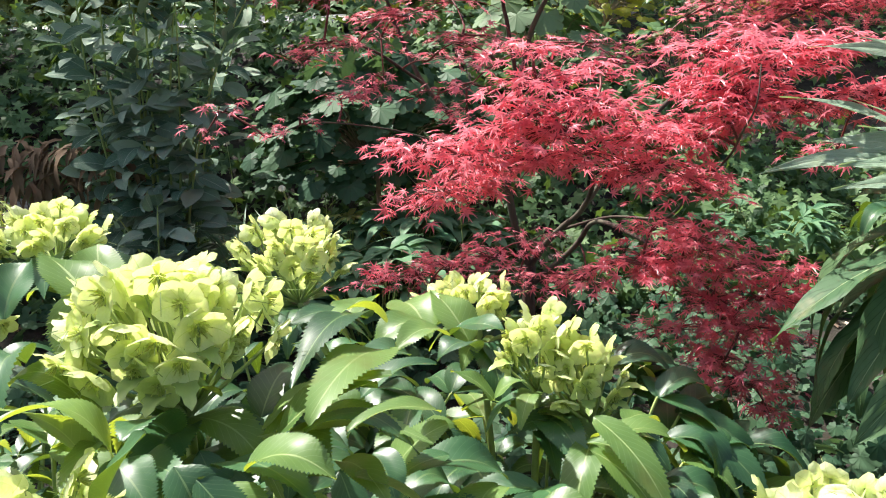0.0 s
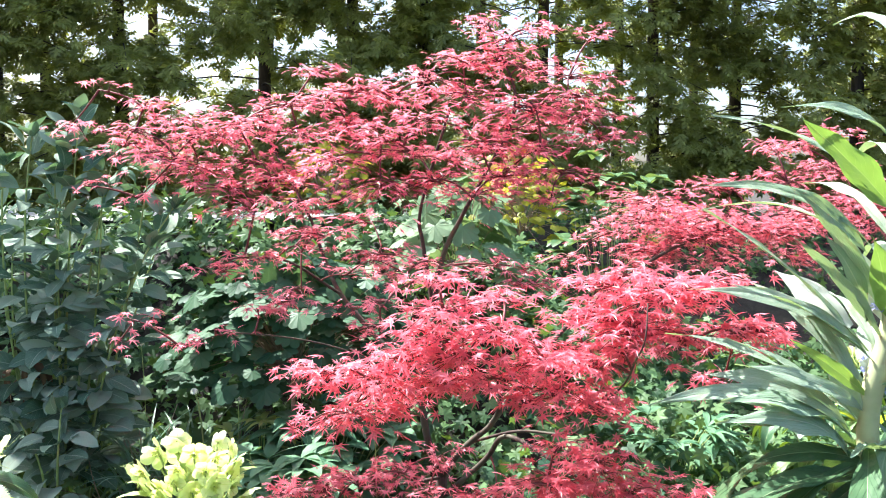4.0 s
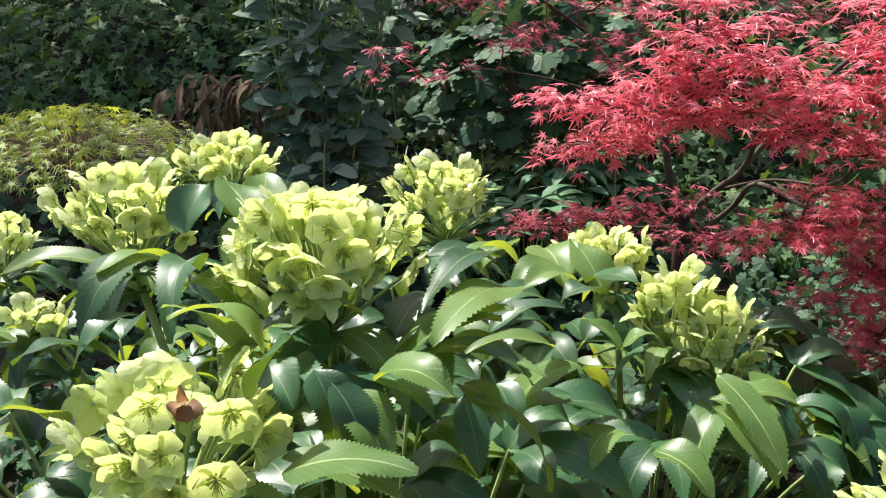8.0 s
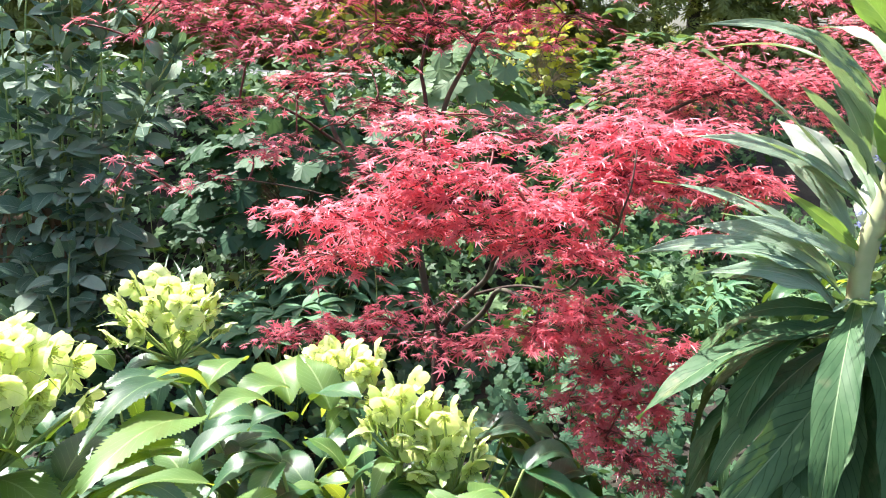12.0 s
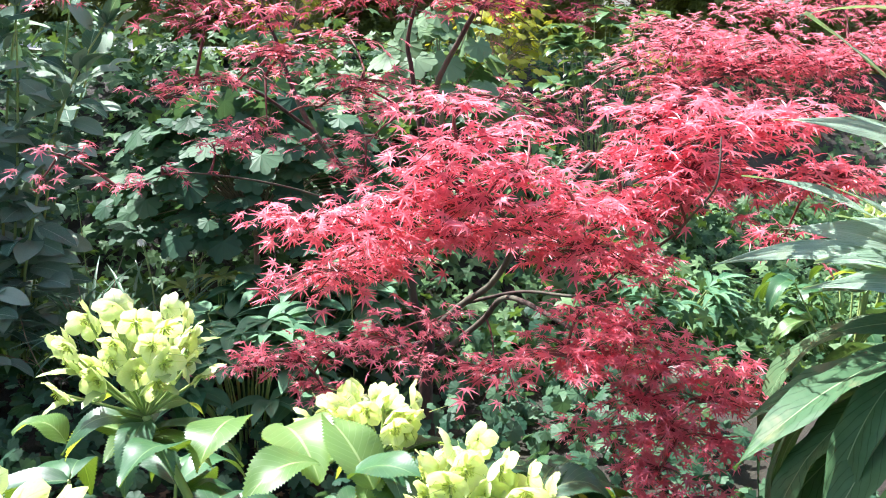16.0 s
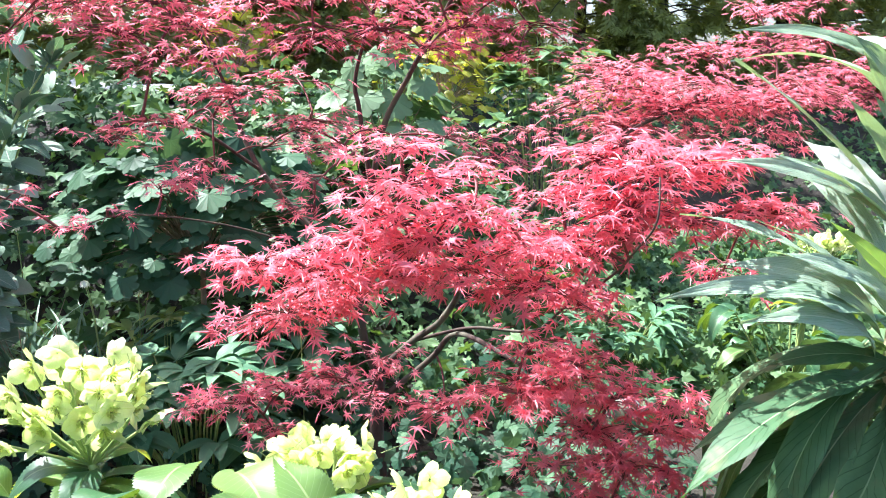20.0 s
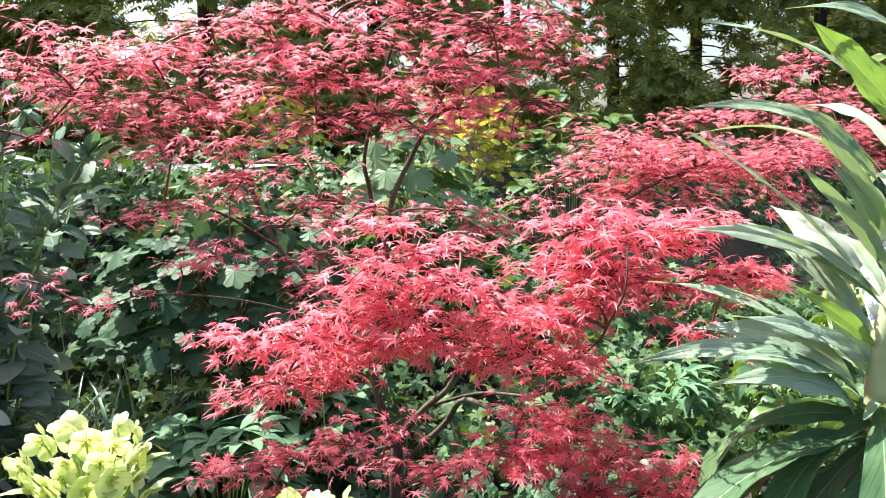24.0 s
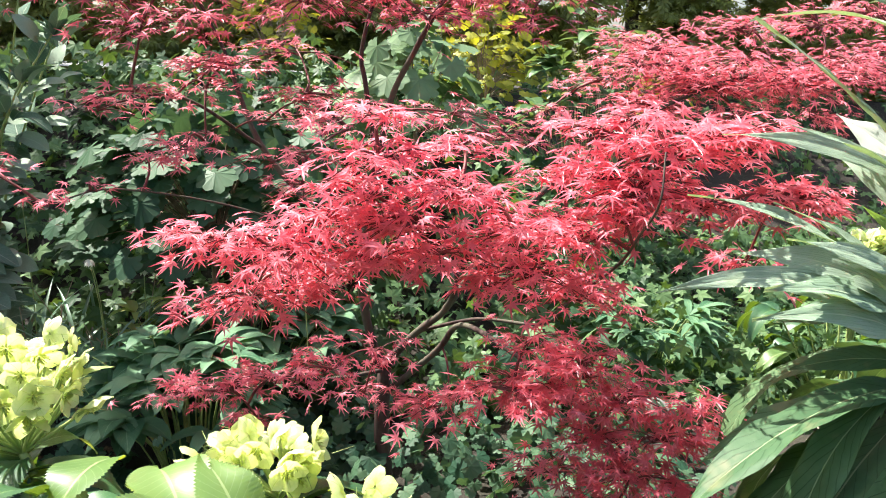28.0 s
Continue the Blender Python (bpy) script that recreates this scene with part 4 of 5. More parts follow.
hellebore((0.42, 0.78, 0), "Corsican hellebore clump with toothed leathery leaves and pale green flower heads",
    [(0.435, 0.85, 0.555, 0.09, 0.063, 28), (0.148, 0.62, 0.618, 0.088, 0.035, 16)],
    [((0.335, 0.74, 0.565), (0.395, 0.76, 0.66), 0.06, 0.006),
     ((0.581, 0.8, 0.551), (0.496, 0.82, 0.614), 0.041, 0.014),
     ((0.581, 0.8, 0.551), (0.628, 0.85, 0.637), 0.055, 0.003),
     ((0.59, 0.8, 0.542), (0.635, 0.8, 0.556), 0.041, 0.003),
     ((0.521, 0.8, 0.529), (0.481, 0.8, 0.612), 0.041, 0.006),
     ((0.594, 0.8, 0.536), (0.502, 0.84, 0.612), 0.038, 0.017),
     ((0.593, 0.8, 0.542), (0.657, 0.86, 0.637), 0.054, 0.006),
     ((0.544, 0.8, 0.526), (0.49, 0.82, 0.606), 0.038, 0.01),
     ((0.177, 0.95, 0.679), (0.249, 0.85, 0.605), 0.051, 0.015),
     ((0.226, 0.92, 0.611), (0.17, 0.95, 0.647), 0.044, 0.015)],
    28, 9, (0.26, 0.22), 0.2, 0.5)
hellebore((0.74, 0.98, 0), "low hellebore clump with pale toothed leaves under the echium",
    [],
    [],
    24, 41, (0.2, 0.16), 0.14, 0.34)
hellebore((-0.68, 1, 0), "Corsican hellebore clump with toothed leathery leaves and pale green flower heads",
    [],
    [],
    36, 29, (0.3, 0.34), 0.3, 0.66)
hellebore((-0.3, 1.42, 0.03), "dense hellebore foliage of leathery toothed leaves below the flower heads",
    [],
    [],
    36, 53, (0.34, 0.2), 0.26, 0.56)
hellebore((-0.92, 1.45, 0.05), "small hellebore with pale green flowers beside the bank",
    [(-1.286, 1.5, 0.594, 0.063, 0.057, 12), (-0.998, 1.2, 0.579, 0.052, 0.021, 5)],
    [],
    8, 15, (0.25, 0.2), 0.2, 0.5)
hellebore((1.86, 2.85, 0.02), "flowering hellebore half hidden behind the echium",
    [(1.913, 2.8, 0.659, 0.063, 0.043, 10), (1.801, 2.8, 0.52, 0.079, 0.051, 12), (1.84, 2.8, 0.658, 0.054, 0.036, 9)],
    [],
    22, 19, (0.3, 0.3), 0.2, 0.5)
# one withered brown flower on the front head
acc = Acc()
blade(acc, (-0.269, 0.47, 0.882), (-0.268, 0.465, 0.898), 0.008, arch=0.004, fold=0.6, kind="oval", wave=0.15, n=8)
for k in range(3):
    blade(acc, (-0.269, 0.47, 0.878), Vector((-0.262, 0.462, 0.872)) + Vector((0.009 * k - 0.014, 0, -0.004 * (k % 2))), 0.014, arch=0.004, fold=0.5, kind="petal", wave=0.1, ph=k, n=6)
withered = hang(new("withered_flower", acc.mesh("withered_flower", M_WITHERED)), front_clump)
withered["label"] = 'shrivelled brown flower'



# ---- echium ----
def pleated(acc, base, tip, width, arch, normal, twist, ph, old=False):
    """A long echium leaf: narrow foot, pleated veins on both halves, rippled edge and drawn-out tip."""
    base, tip = Vector(base), Vector(tip)
    along = tip - base
    up = Vector(normal)
    if abs(along.normalized().dot(up.normalized())) > 0.93:
        up = Vector((0.3, -0.9, 0.3))
    side0 = along.cross(up).normalized()
    nrm0 = side0.cross(along).normalized()
    n, cols = 26, (-1, -0.78, -0.56, -0.34, -0.12, 0, 0.12, 0.34, 0.56, 0.78, 1)
    line = bez(base, (base + tip) * 0.5 + nrm0 * arch * 2, tip, n)
    verts, uvs, faces = [], [], []
    for i, p in enumerate(line):
        s = i / n
        d = (line[min(i + 1, n)] - line[max(i - 1, 0)]).normalized()
        side = side0 * math.cos(twist * s) + nrm0 * math.sin(twist * s)
        side = (side - d * side.dot(d)).normalized()
        nr = side.cross(d).normalized()
        if old:
            w = width * 0.5 * (0.16 * (1 - s) + math.sin(math.pi * s ** 1.35) ** 0.85 * (1 - 0.1 * s))
        else:
            w = width * 0.5 * (0.22 * (1 - s) + math.sin(math.pi * s ** 0.95) ** 1.3 * (1 - 0.12 * s))
        w = max(w, width * 0.012)
        for u in cols:
            a = abs(u)
            pleat = math.cos(2 * math.pi * (2.25 * a - (5.0 if old else 3.2) * s)) * (0.05 if old else 0.085) * width * min(1, 4 * a) * (1 - 0.35 * a)
            edge = 0.07 * width * math.sin(13 * s + ph + 1.7 * u) * a * a
            verts.append(p + side * w * u * (1 + 0.05 * math.sin(21 * s + ph * 2 + u)) + nr * ((0.3 * a - 0.12 * a * a) * w + pleat * w / (0.5 * width) + edge))
            uvs.append((0.5 + u * 0.5, s))
    k = len(cols)
    for i in range(n):
        for j in range(k - 1):
            a = i * k + j
            faces.append((a, a + 1, a + k + 1, a + k))
    acc.add(verts, faces, uvs)


def echium():
    rng = random.Random(5)
    bx, by = 1.004, 1.44
    shift = Vector((0.02, 0, 0))
    root = thing("echium_plant", (bx, by, 0.0), "tall echium with long hairy grey-green leaves on one stout stem", "plant")
    acc = Acc()
    line = smooth_line([(bx + 0.02, by, 0), (bx, by, 0.45), (0.964, 1.44, 0.818), (0.999, 1.44, 0.99), (1.022, 1.44, 1.15), (1.033, 1.44, 1.315), (1.042, 1.44, 1.422), (1.042, 1.44, 1.561)], 8)
    line = [p + shift * step(0.3, 0.6, p.z) for p in line]
    tube(acc, line, 0.019, 0.021, 12, knob=0.1, rng=rng)
    hang(new("stem", acc.mesh("stem", M_ECHSTEM)), root)

    def axis(z):
        zs = sorted(line, key=lambda p: abs(p.z - z))[0]
        return Vector((zs.x, zs.y, z))

    def leaf(z, az, ln, rise, drop, width, mat=M_ECH, label=""):
        d = Vector((math.cos(az), math.sin(az), 0))
        p0 = axis(z) + d * 0.015
        tip = p0 + d * ln * math.cos(rise) + Vector((0, 0, ln * math.sin(rise) - drop))
        acc = Acc()
        pleated(acc, p0, tip, width * (1.08 if mat is M_ECHOLDSHADE else 0.86), 0.10 * ln + drop * 0.32, (0, 0, 1), rng.uniform(-0.7, 0.7), rng.uniform(0, 6), mat is M_ECHOLDSHADE)
        o = hang(new("leaf", acc.mesh("leaf", mat)), root)
        if label:
            o["label"] = label

    golden = math.pi * (3 - math.sqrt(5))
    def set_leaf(p0, tip, width, arch, mat=M_ECH, label=""):
        acc = Acc()
        p0, tip = Vector(p0) + shift, Vector(tip) + shift
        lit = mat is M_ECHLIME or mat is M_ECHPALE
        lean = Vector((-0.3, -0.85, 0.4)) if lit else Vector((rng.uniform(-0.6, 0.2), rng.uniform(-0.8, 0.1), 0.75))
        pleated(acc, p0, tip, width * (1.08 if mat is M_ECHOLDSHADE else 0.86), arch, lean, rng.uniform(-0.2, 0.2) if lit else rng.uniform(-0.5, 0.5), rng.uniform(0, 6), mat is M_ECHOLDSHADE)
        o = hang(new("leaf", acc.mesh("leaf", mat)), root)
        if label:
            o["label"] = label

    set_leaf((0.996, 1.44, 1.22), (0.65, 1.46, 1.406), 0.041, 0.044)
    set_leaf((1.012, 1.44, 1.324), (0.753, 1.4, 1.415), 0.041, 0.044)
    set_leaf((0.958, 1.44, 1.161), (0.646, 1.5, 1.275), 0.036, 0.053)
    set_leaf((0.948, 1.44, 1.152), (0.767, 1.4, 1.278), 0.05, 0.009)
    set_leaf((0.984, 1.44, 1.067), (0.652, 1.5, 1.23), 0.041, 0.08)
    set_leaf((0.957, 1.44, 0.964), (0.647, 1.48, 1.234), 0.044, 0.018)
    set_leaf((0.969, 1.44, 0.944), (0.629, 1.5, 1.079), 0.044, 0.054)
    set_leaf((0.949, 1.44, 0.906), (0.803, 1.6, 1.079), 0.042, 0.036)
    set_leaf((0.922, 1.44, 0.811), (0.577, 1.48, 0.998), 0.045, 0.045)
    set_leaf((0.921, 1.44, 0.821), (0.651, 1.5, 0.912), 0.054, 0.063)
    set_leaf((0.923, 1.44, 0.781), (0.544, 1.48, 0.86), 0.057, 0.082)
    set_leaf((0.924, 1.44, 0.767), (0.635, 1.38, 0.851), 0.065, 0.055)
    set_leaf((0.954, 1.44, 1.021), (0.87, 1.45, 1.185), 0.041, 0.018)
    set_leaf((0.953, 1.44, 0.828), (0.901, 1.5, 0.986), 0.05, 0.015)
    set_leaf((0.939, 1.44, 0.907), (0.844, 1.5, 1.057), 0.049, 0.009)
    # single leaves whose lime or whitish colour stands in for sunlight
    set_leaf((1.007, 1.44, 1.224), (0.76, 1.35, 1.395), 0.067, 0.009, M_ECHLIME, 'lime-green leaf with backlight painted into its colour')
    set_leaf((1.002, 1.44, 1.028), (0.908, 1.36, 1.186), 0.072, 0.005, M_ECHLIME, 'lime-green leaf with backlight painted into its colour')
    set_leaf((0.961, 1.44, 0.877), (0.781, 1.4, 0.998), 0.032, 0.011, M_ECHLIME, 'lime-green leaf with backlight painted into its colour')
    set_leaf((1.035, 1.44, 1.112), (1.066, 1.4, 1.191), 0.062, 0.005, M_ECHLIME, 'lime-green leaf with backlight painted into its colour')
    set_leaf((0.993, 1.44, 0.894), (1.084, 1.4, 0.997), 0.053, 0.024, M_ECHLIME, 'lime-green leaf with backlight painted into its colour')
    set_leaf((1.035, 1.44, 1.288), (1.004, 1.4, 1.432), 0.052, 0.005, M_ECHLIME, 'lime-green leaf with backlight painted into its colour')
    set_leaf((0.984, 1.44, 0.905), (0.97, 1.5, 0.99), 0.046, 0.004, M_ECHPALE, 'pale leaf with sunlight painted into its colour')
    set_leaf((0.924, 1.44, 1.012), (0.826, 1.55, 1.109), 0.056, 0.009, M_ECHPALE, 'pale leaf with sunlight painted into its colour')
    set_leaf((0.993, 1.44, 1.015), (0.943, 1.5, 1.175), 0.054, 0.006, M_ECHPALE, 'pale leaf with sunlight painted into its colour')
    set_leaf((0.988, 1.44, 0.982), (0.784, 1.4, 1.183), 0.043, 0.013)
    set_leaf((0.992, 1.44, 1.026), (0.819, 1.42, 1.248), 0.043, 0.009)
    set_leaf((0.961, 1.44, 0.95), (0.669, 1.4, 1.099), 0.041, 0.024)
    set_leaf((0.954, 1.44, 0.85), (0.669, 1.38, 0.958), 0.05, 0.024)
    set_leaf((0.944, 1.44, 0.828), (0.669, 1.42, 0.998), 0.039, 0.02)
    set_leaf((0.934, 1.44, 0.795), (0.635, 1.36, 0.896), 0.066, 0.033)
    set_leaf((0.977, 1.4, 0.781), (0.855, 1.32, 0.801), 0.049, 0.014)
    set_leaf((0.996, 1.42, 0.805), (0.915, 1.34, 0.651), 0.062, 0.026)
    set_leaf((0.974, 1.44, 0.728), (0.534, 1.33, 0.601), 0.073, 0.063, M_ECHOLDSHADE)
    set_leaf((0.952, 1.44, 0.733), (0.638, 1.5, 0.585), 0.047, 0.047, M_ECHOLDSHADE)
    set_leaf((0.954, 1.44, 0.711), (0.652, 1.28, 0.505), 0.073, 0.042, M_ECHOLDSHADE)
    set_leaf((0.968, 1.44, 0.689), (0.635, 1.22, 0.461), 0.089, 0.053, M_ECHOLDSHADE)
    set_leaf((0.982, 1.44, 0.666), (0.757, 1.2, 0.441), 0.085, 0.027, M_ECHOLDSHADE)
    set_leaf((0.937, 1.44, 0.678), (0.682, 1.45, 0.406), 0.078, 0.064, M_ECHOLDSHADE)
    set_leaf((0.949, 1.44, 0.666), (0.693, 1.5, 0.328), 0.074, 0.059, M_ECHOLDSHADE)
    set_leaf((0.982, 1.44, 0.666), (0.827, 1.2, 0.419), 0.067, 0.016, M_ECHOLDSHADE)
    set_leaf((0.993, 1.44, 0.666), (0.898, 1.22, 0.394), 0.067, 0.013, M_ECHOLDSHADE)
    set_leaf((1.013, 1.44, 0.678), (0.993, 1.22, 0.425), 0.078, 0.027, M_ECHOLDSHADE)
    set_leaf((1.023, 1.44, 0.689), (1.14, 1.3, 0.463), 0.078, 0.048, M_ECHOLDSHADE)
    set_leaf((1.025, 1.44, 0.711), (1.261, 1.4, 0.546), 0.074, 0.048, M_ECHOLDSHADE)
    set_leaf((0.972, 1.44, 0.655), (0.886, 1.55, 0.244), 0.078, 0.043, M_ECHOLDSHADE)
    set_leaf((0.983, 1.44, 0.655), (1.002, 1.6, 0.184), 0.078, 0.032, M_ECHOLDSHADE)
    set_leaf((0.947, 1.44, 0.772), (0.713, 1.48, 0.809), 0.053, 0.031, M_ECHOLDSHADE)
    set_leaf((0.972, 1.44, 0.744), (0.771, 1.5, 0.736), 0.033, 0.042, M_ECHOLDSHADE)
    set_leaf((1.005, 1.44, 0.655), (1.178, 1.55, 0.186), 0.079, 0.021, M_ECHOLDSHADE)
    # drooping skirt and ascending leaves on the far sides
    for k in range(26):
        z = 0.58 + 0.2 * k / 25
        leaf(z, 1.9 - 3.6 * ((k * 0.618) % 1), rng.uniform(0.28, 0.36), radians(rng.uniform(-25, 5) + k * 0.6), rng.uniform(0.18, 0.34) * (1 - 0.02 * k), rng.uniform(0.052, 0.07), M_ECHOLDSHADE)
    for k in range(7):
        leaf(0.68 + 0.11 * k / 6, 2.3 + 2.6 * ((k * 0.618) % 1), rng.uniform(0.27, 0.35), radians(rng.uniform(-30, 0) + k), rng.uniform(0.18, 0.32) * (1 - 0.02 * k), rng.uniform(0.05, 0.066), M_ECHOLDSHADE)
    for k in range(30):
        z = 0.82 + 0.75 * k / 29
        leaf(z, 1.9 - 3.6 * ((k * 0.618) % 1), rng.uniform(0.24, 0.34), radians(rng.uniform(12, 30) + k * 0.7), rng.uniform(0.03, 0.12), rng.uniform(0.036, 0.05))
    # blue florets in the axils
    for k in range(14):
        z = 0.9 + 0.5 * k / 13
        a = k * golden
        acc = Acc()
        for j in range(7):
            c = axis(z) + Vector((math.cos(a), math.sin(a), 0)) * 0.03 + rv(rng, 0.014)
            out = (Vector((math.cos(a), math.sin(a), 0.3)) + rv(rng, 0.6)).normalized()
            for m in range(5):
                s = out.orthogonal().normalized()
                s = Matrix.Rotation(m * 1.257, 3, out) @ s
                blade(acc, c, c + s * 0.008 + out * 0.004, 0.006, kind="oval", n=2)
        hang(new("blue_floret", acc.mesh("blue_floret", M_BLUE)), root)


echium()


# ---- grey-leaved shrub ----
def unit_leaf(name, width, arch, fold, kind, mat, teeth=0, n=8, seed=0):
    acc = Acc()
    rng = random.Random(seed)
    blade(acc, (0, 0, 0), (0, 1, -0.1), width, arch=arch, fold=fold, kind=kind, n=n, teeth=teeth, wave=0.04, ph=seed, twist=rng.uniform(-0.4, 0.4))
    return acc.mesh(name, mat)


def leafy_shrub(name, base, label, stems, leaves_mesh, pairs, size, rng, bark):
    root = thing(name, base, label, "shrub")
    b = Vector(base)
    for sx, sy, h in stems:
        tip = b + Vector((sx, sy, h))
        line = bez(b + Vector((sx * 0.25, sy * 0.25, -0.02)), b + Vector((sx * 0.55 + rng.uniform(-0.12, 0.12), sy * 0.5 - 0.08, h * 0.6)), tip, 9)
        acc = Acc()
        tube(acc, line, 0.005, 0.0025, 5, rng=rng)
        hang(new("stem", acc.mesh("stem", bark)), root)
        for k in range(pairs):
            s = 0.12 + 0.88 * (k + rng.random()) / pairs
            i = min(8, int(s * 9))
            p = line[i].lerp(line[i + 1], s * 9 - i if i < 9 else 1)
            a = k * 1.57 + rng.uniform(-0.4, 0.4)
            for q in (0, math.pi):
                d = Vector((math.cos(a + q), math.sin(a + q), 0))
                rise = rng.uniform(-0.35, 0.5) + 1.0 * max(0, s - 0.8) * 5
                h = (d * 0.8 + Vector((0, -0.3, rise))).normalized()
                x = h.cross(Vector((rng.gauss(0, 0.25), rng.gauss(-0.4, 0.3), 0.9))).normalized()
                z = x.cross(h)
                sc = size * rng.uniform(0.75, 1.15) * (1.12 - 0.3 * s)
                m = Matrix((x, h, z)).transposed().to_4x4()
                o = new("leaf", leaves_mesh[rng.randrange(len(leaves_mesh))])
                o.parent = root
                o.matrix_parent_inverse = Matrix.Translation(-b)
                o.matrix_basis = Matrix.Translation(p + d * rng.uniform(0.01, 0.05)) @ m @ Matrix.Scale(sc, 4)
        for k in range(6):
            a = k * 1.05 + rng.uniform(-0.3, 0.3)
            h = Vector((math.cos(a), math.sin(a), rng.uniform(0.5, 1.6))).normalized()
            x = h.cross(Vector((math.cos(a), math.sin(a), -0.6))).normalized()
            m = Matrix((-x, h, (-x).cross(h))).transposed().to_4x4()
            o = new("leaf", leaves_mesh[rng.randrange(len(leaves_mesh))])
            o.parent = root
            o.matrix_parent_inverse = Matrix.Translation(-b)
            o.matrix_basis = Matrix.Translation(tip - Vector((0, 0, 0.01))) @ m @ Matrix.Scale(size * rng.uniform(0.5, 0.85), 4)
    return root


SAGE = [unit_leaf("leaf", 0.46 + 0.03 * k, 0.05 + 0.03 * k, 0.22, "oval", M_SHRUB, seed=k) for k in range(4)]
rs = random.Random(21)
leafy_shrub("grey_leaved_shrub", (-1.02, 2.85, 0.2), "upright shrub with felted grey-green oval leaves on the bank", [(0.01, -0.13, 1.25), (0.17, -0.17, 1.31), (-0.1, -0.08, 1.16), (0.26, -0.15, 1.17), (0.09, -0.18, 1.1), (0.35, -0.08, 1.12), (-0.23, 0.07, 1.03), (0.39, 0.04, 1.0), (-0.12, 0.03, 0.93), (0.18, -0.13, 0.97), (0.27, -0.04, 0.87), (0.04, -0.12, 0.83), (0.12, -0.15, 1.21), (0.23, -0.17, 1.06), (0.44, -0.12, 1.02), (0.38, -0.2, 0.9)], SAGE, 15, 0.118, rs, M_STALK)
leafy_shrub("grey_leaved_shrub", (-0.957, 2.65, 0.25), "low young grey-green leafy shoot at the foot of the shrub", [(0.05, -0.05, 0.35), (-0.1, 0, 0.3)], SAGE, 6, 0.11, rs, M_STALK)


# ---- ground plants ----
def herb(name, base, label, count, length, width, height, spread, mat, rng, kind="lance", arch=0.15, split=True, droop=0.3):
    """A clump of stems set with pointed leaves."""
    root = thing(name, base, label, "plant")
    b = Vector(base)
    st = Acc()
    joined = Acc()
    for k in range(count):
        a, r = rng.uniform(0, 6.28), math.sqrt(rng.random())
        top = b + Vector((math.cos(a) * spread * r, math.sin(a) * spread * r * 0.7, height * rng.uniform(0.5, 1.05) * (1 - 0.3 * r)))
        tube(st, bez(b + Vector((math.cos(a) * spread * r * 0.4, math.sin(a) * spread * r * 0.3, 0)), b.lerp(top, 0.5) + Vector((0, 0, 0.05)), top, 4), 0.003, 0.0015, 4, rng=rng)
        acc = Acc()
        for j in range(5):
            az = a + (j - 2) * 0.7 + rng.uniform(-0.2, 0.2)
            d = Vector((math.cos(az), math.sin(az), rng.uniform(-droop, 0.25)))
            ln = length * rng.uniform(0.75, 1.15)
            blade(acc, top, top + d * ln, width * rng.uniform(0.8, 1.2), arch=arch * ln, fold=0.2, kind=kind, n=6, wave=0.03, ph=k + j)
        if split:
            hang(new("leaf", acc.mesh("leaf", mat)), root)
        else:
            joined.add(acc.v, acc.f, acc.uv)
    if not split:
        hang(new("foliage", joined.mesh("foliage", mat)), root)
    tagged(hang(new("stem", st.mesh("stem", M_STALK)), root), kind="stuff")


def straps(base, count, length, rng, spread=0.16, mat=None, label="clump of narrow arching bulb leaves on the bank"):
    root = thing("bulb_clump", base, label, "plant")
    b = Vector(base)
    for k in range(count):
        a = rng.uniform(0, 6.28)
        d = Vector((math.cos(a), math.sin(a), 0))
        p = b + d * rng.uniform(0, spread * 0.5)
        ln = length * rng.uniform(0.7, 1.15)
        acc = Acc()
        blade(acc, p, p + d * ln * rng.uniform(0.25, 0.75) + Vector((0, 0, ln * rng.uniform(0.35, 0.85))), 0.016 * rng.uniform(0.8, 1.4), arch=ln * rng.uniform(0.1, 0.3), fold=0.3, kind="strap", n=9)
        hang(new("leaf", acc.mesh("leaf", mat or M_STRAP)), root)


def scatter(name, label, category, template, mat, count, where, size, rng, lift=0.08, up=0.6, toward=0.5, cluster=None):
    """Many lobed leaves over a stretch of ground: where is (x0, x1, y0, y1)."""
    acc = Acc()
    x0, x1, y0, y1 = where
    k = 0
    while k < count:
        x, y = rng.uniform(x0, x1), rng.uniform(y0, y1)
        if cluster and noise.noise((x * 1.8, y * 1.8, cluster)) < rng.uniform(-0.45, 0.25):
            k += 0.2
            continue
        z = ground_z(x, y) + abs(rng.gauss(0, lift)) + 0.01
        h = Vector((rng.gauss(0, 1), rng.gauss(-0.3, 0.8), rng.gauss(-0.35, 0.4)))
        nrm = Vector((rng.gauss(0, 0.4), -toward + rng.gauss(0, 0.35), up + rng.gauss(0, 0.2)))
        stamp(acc, template, (x, y, z), h, nrm, size * rng.uniform(0.55, 1.25))
        k += 1
    return tagged(new(name, acc.mesh(name, mat, smooth=False)), label, category, kind="stuff")


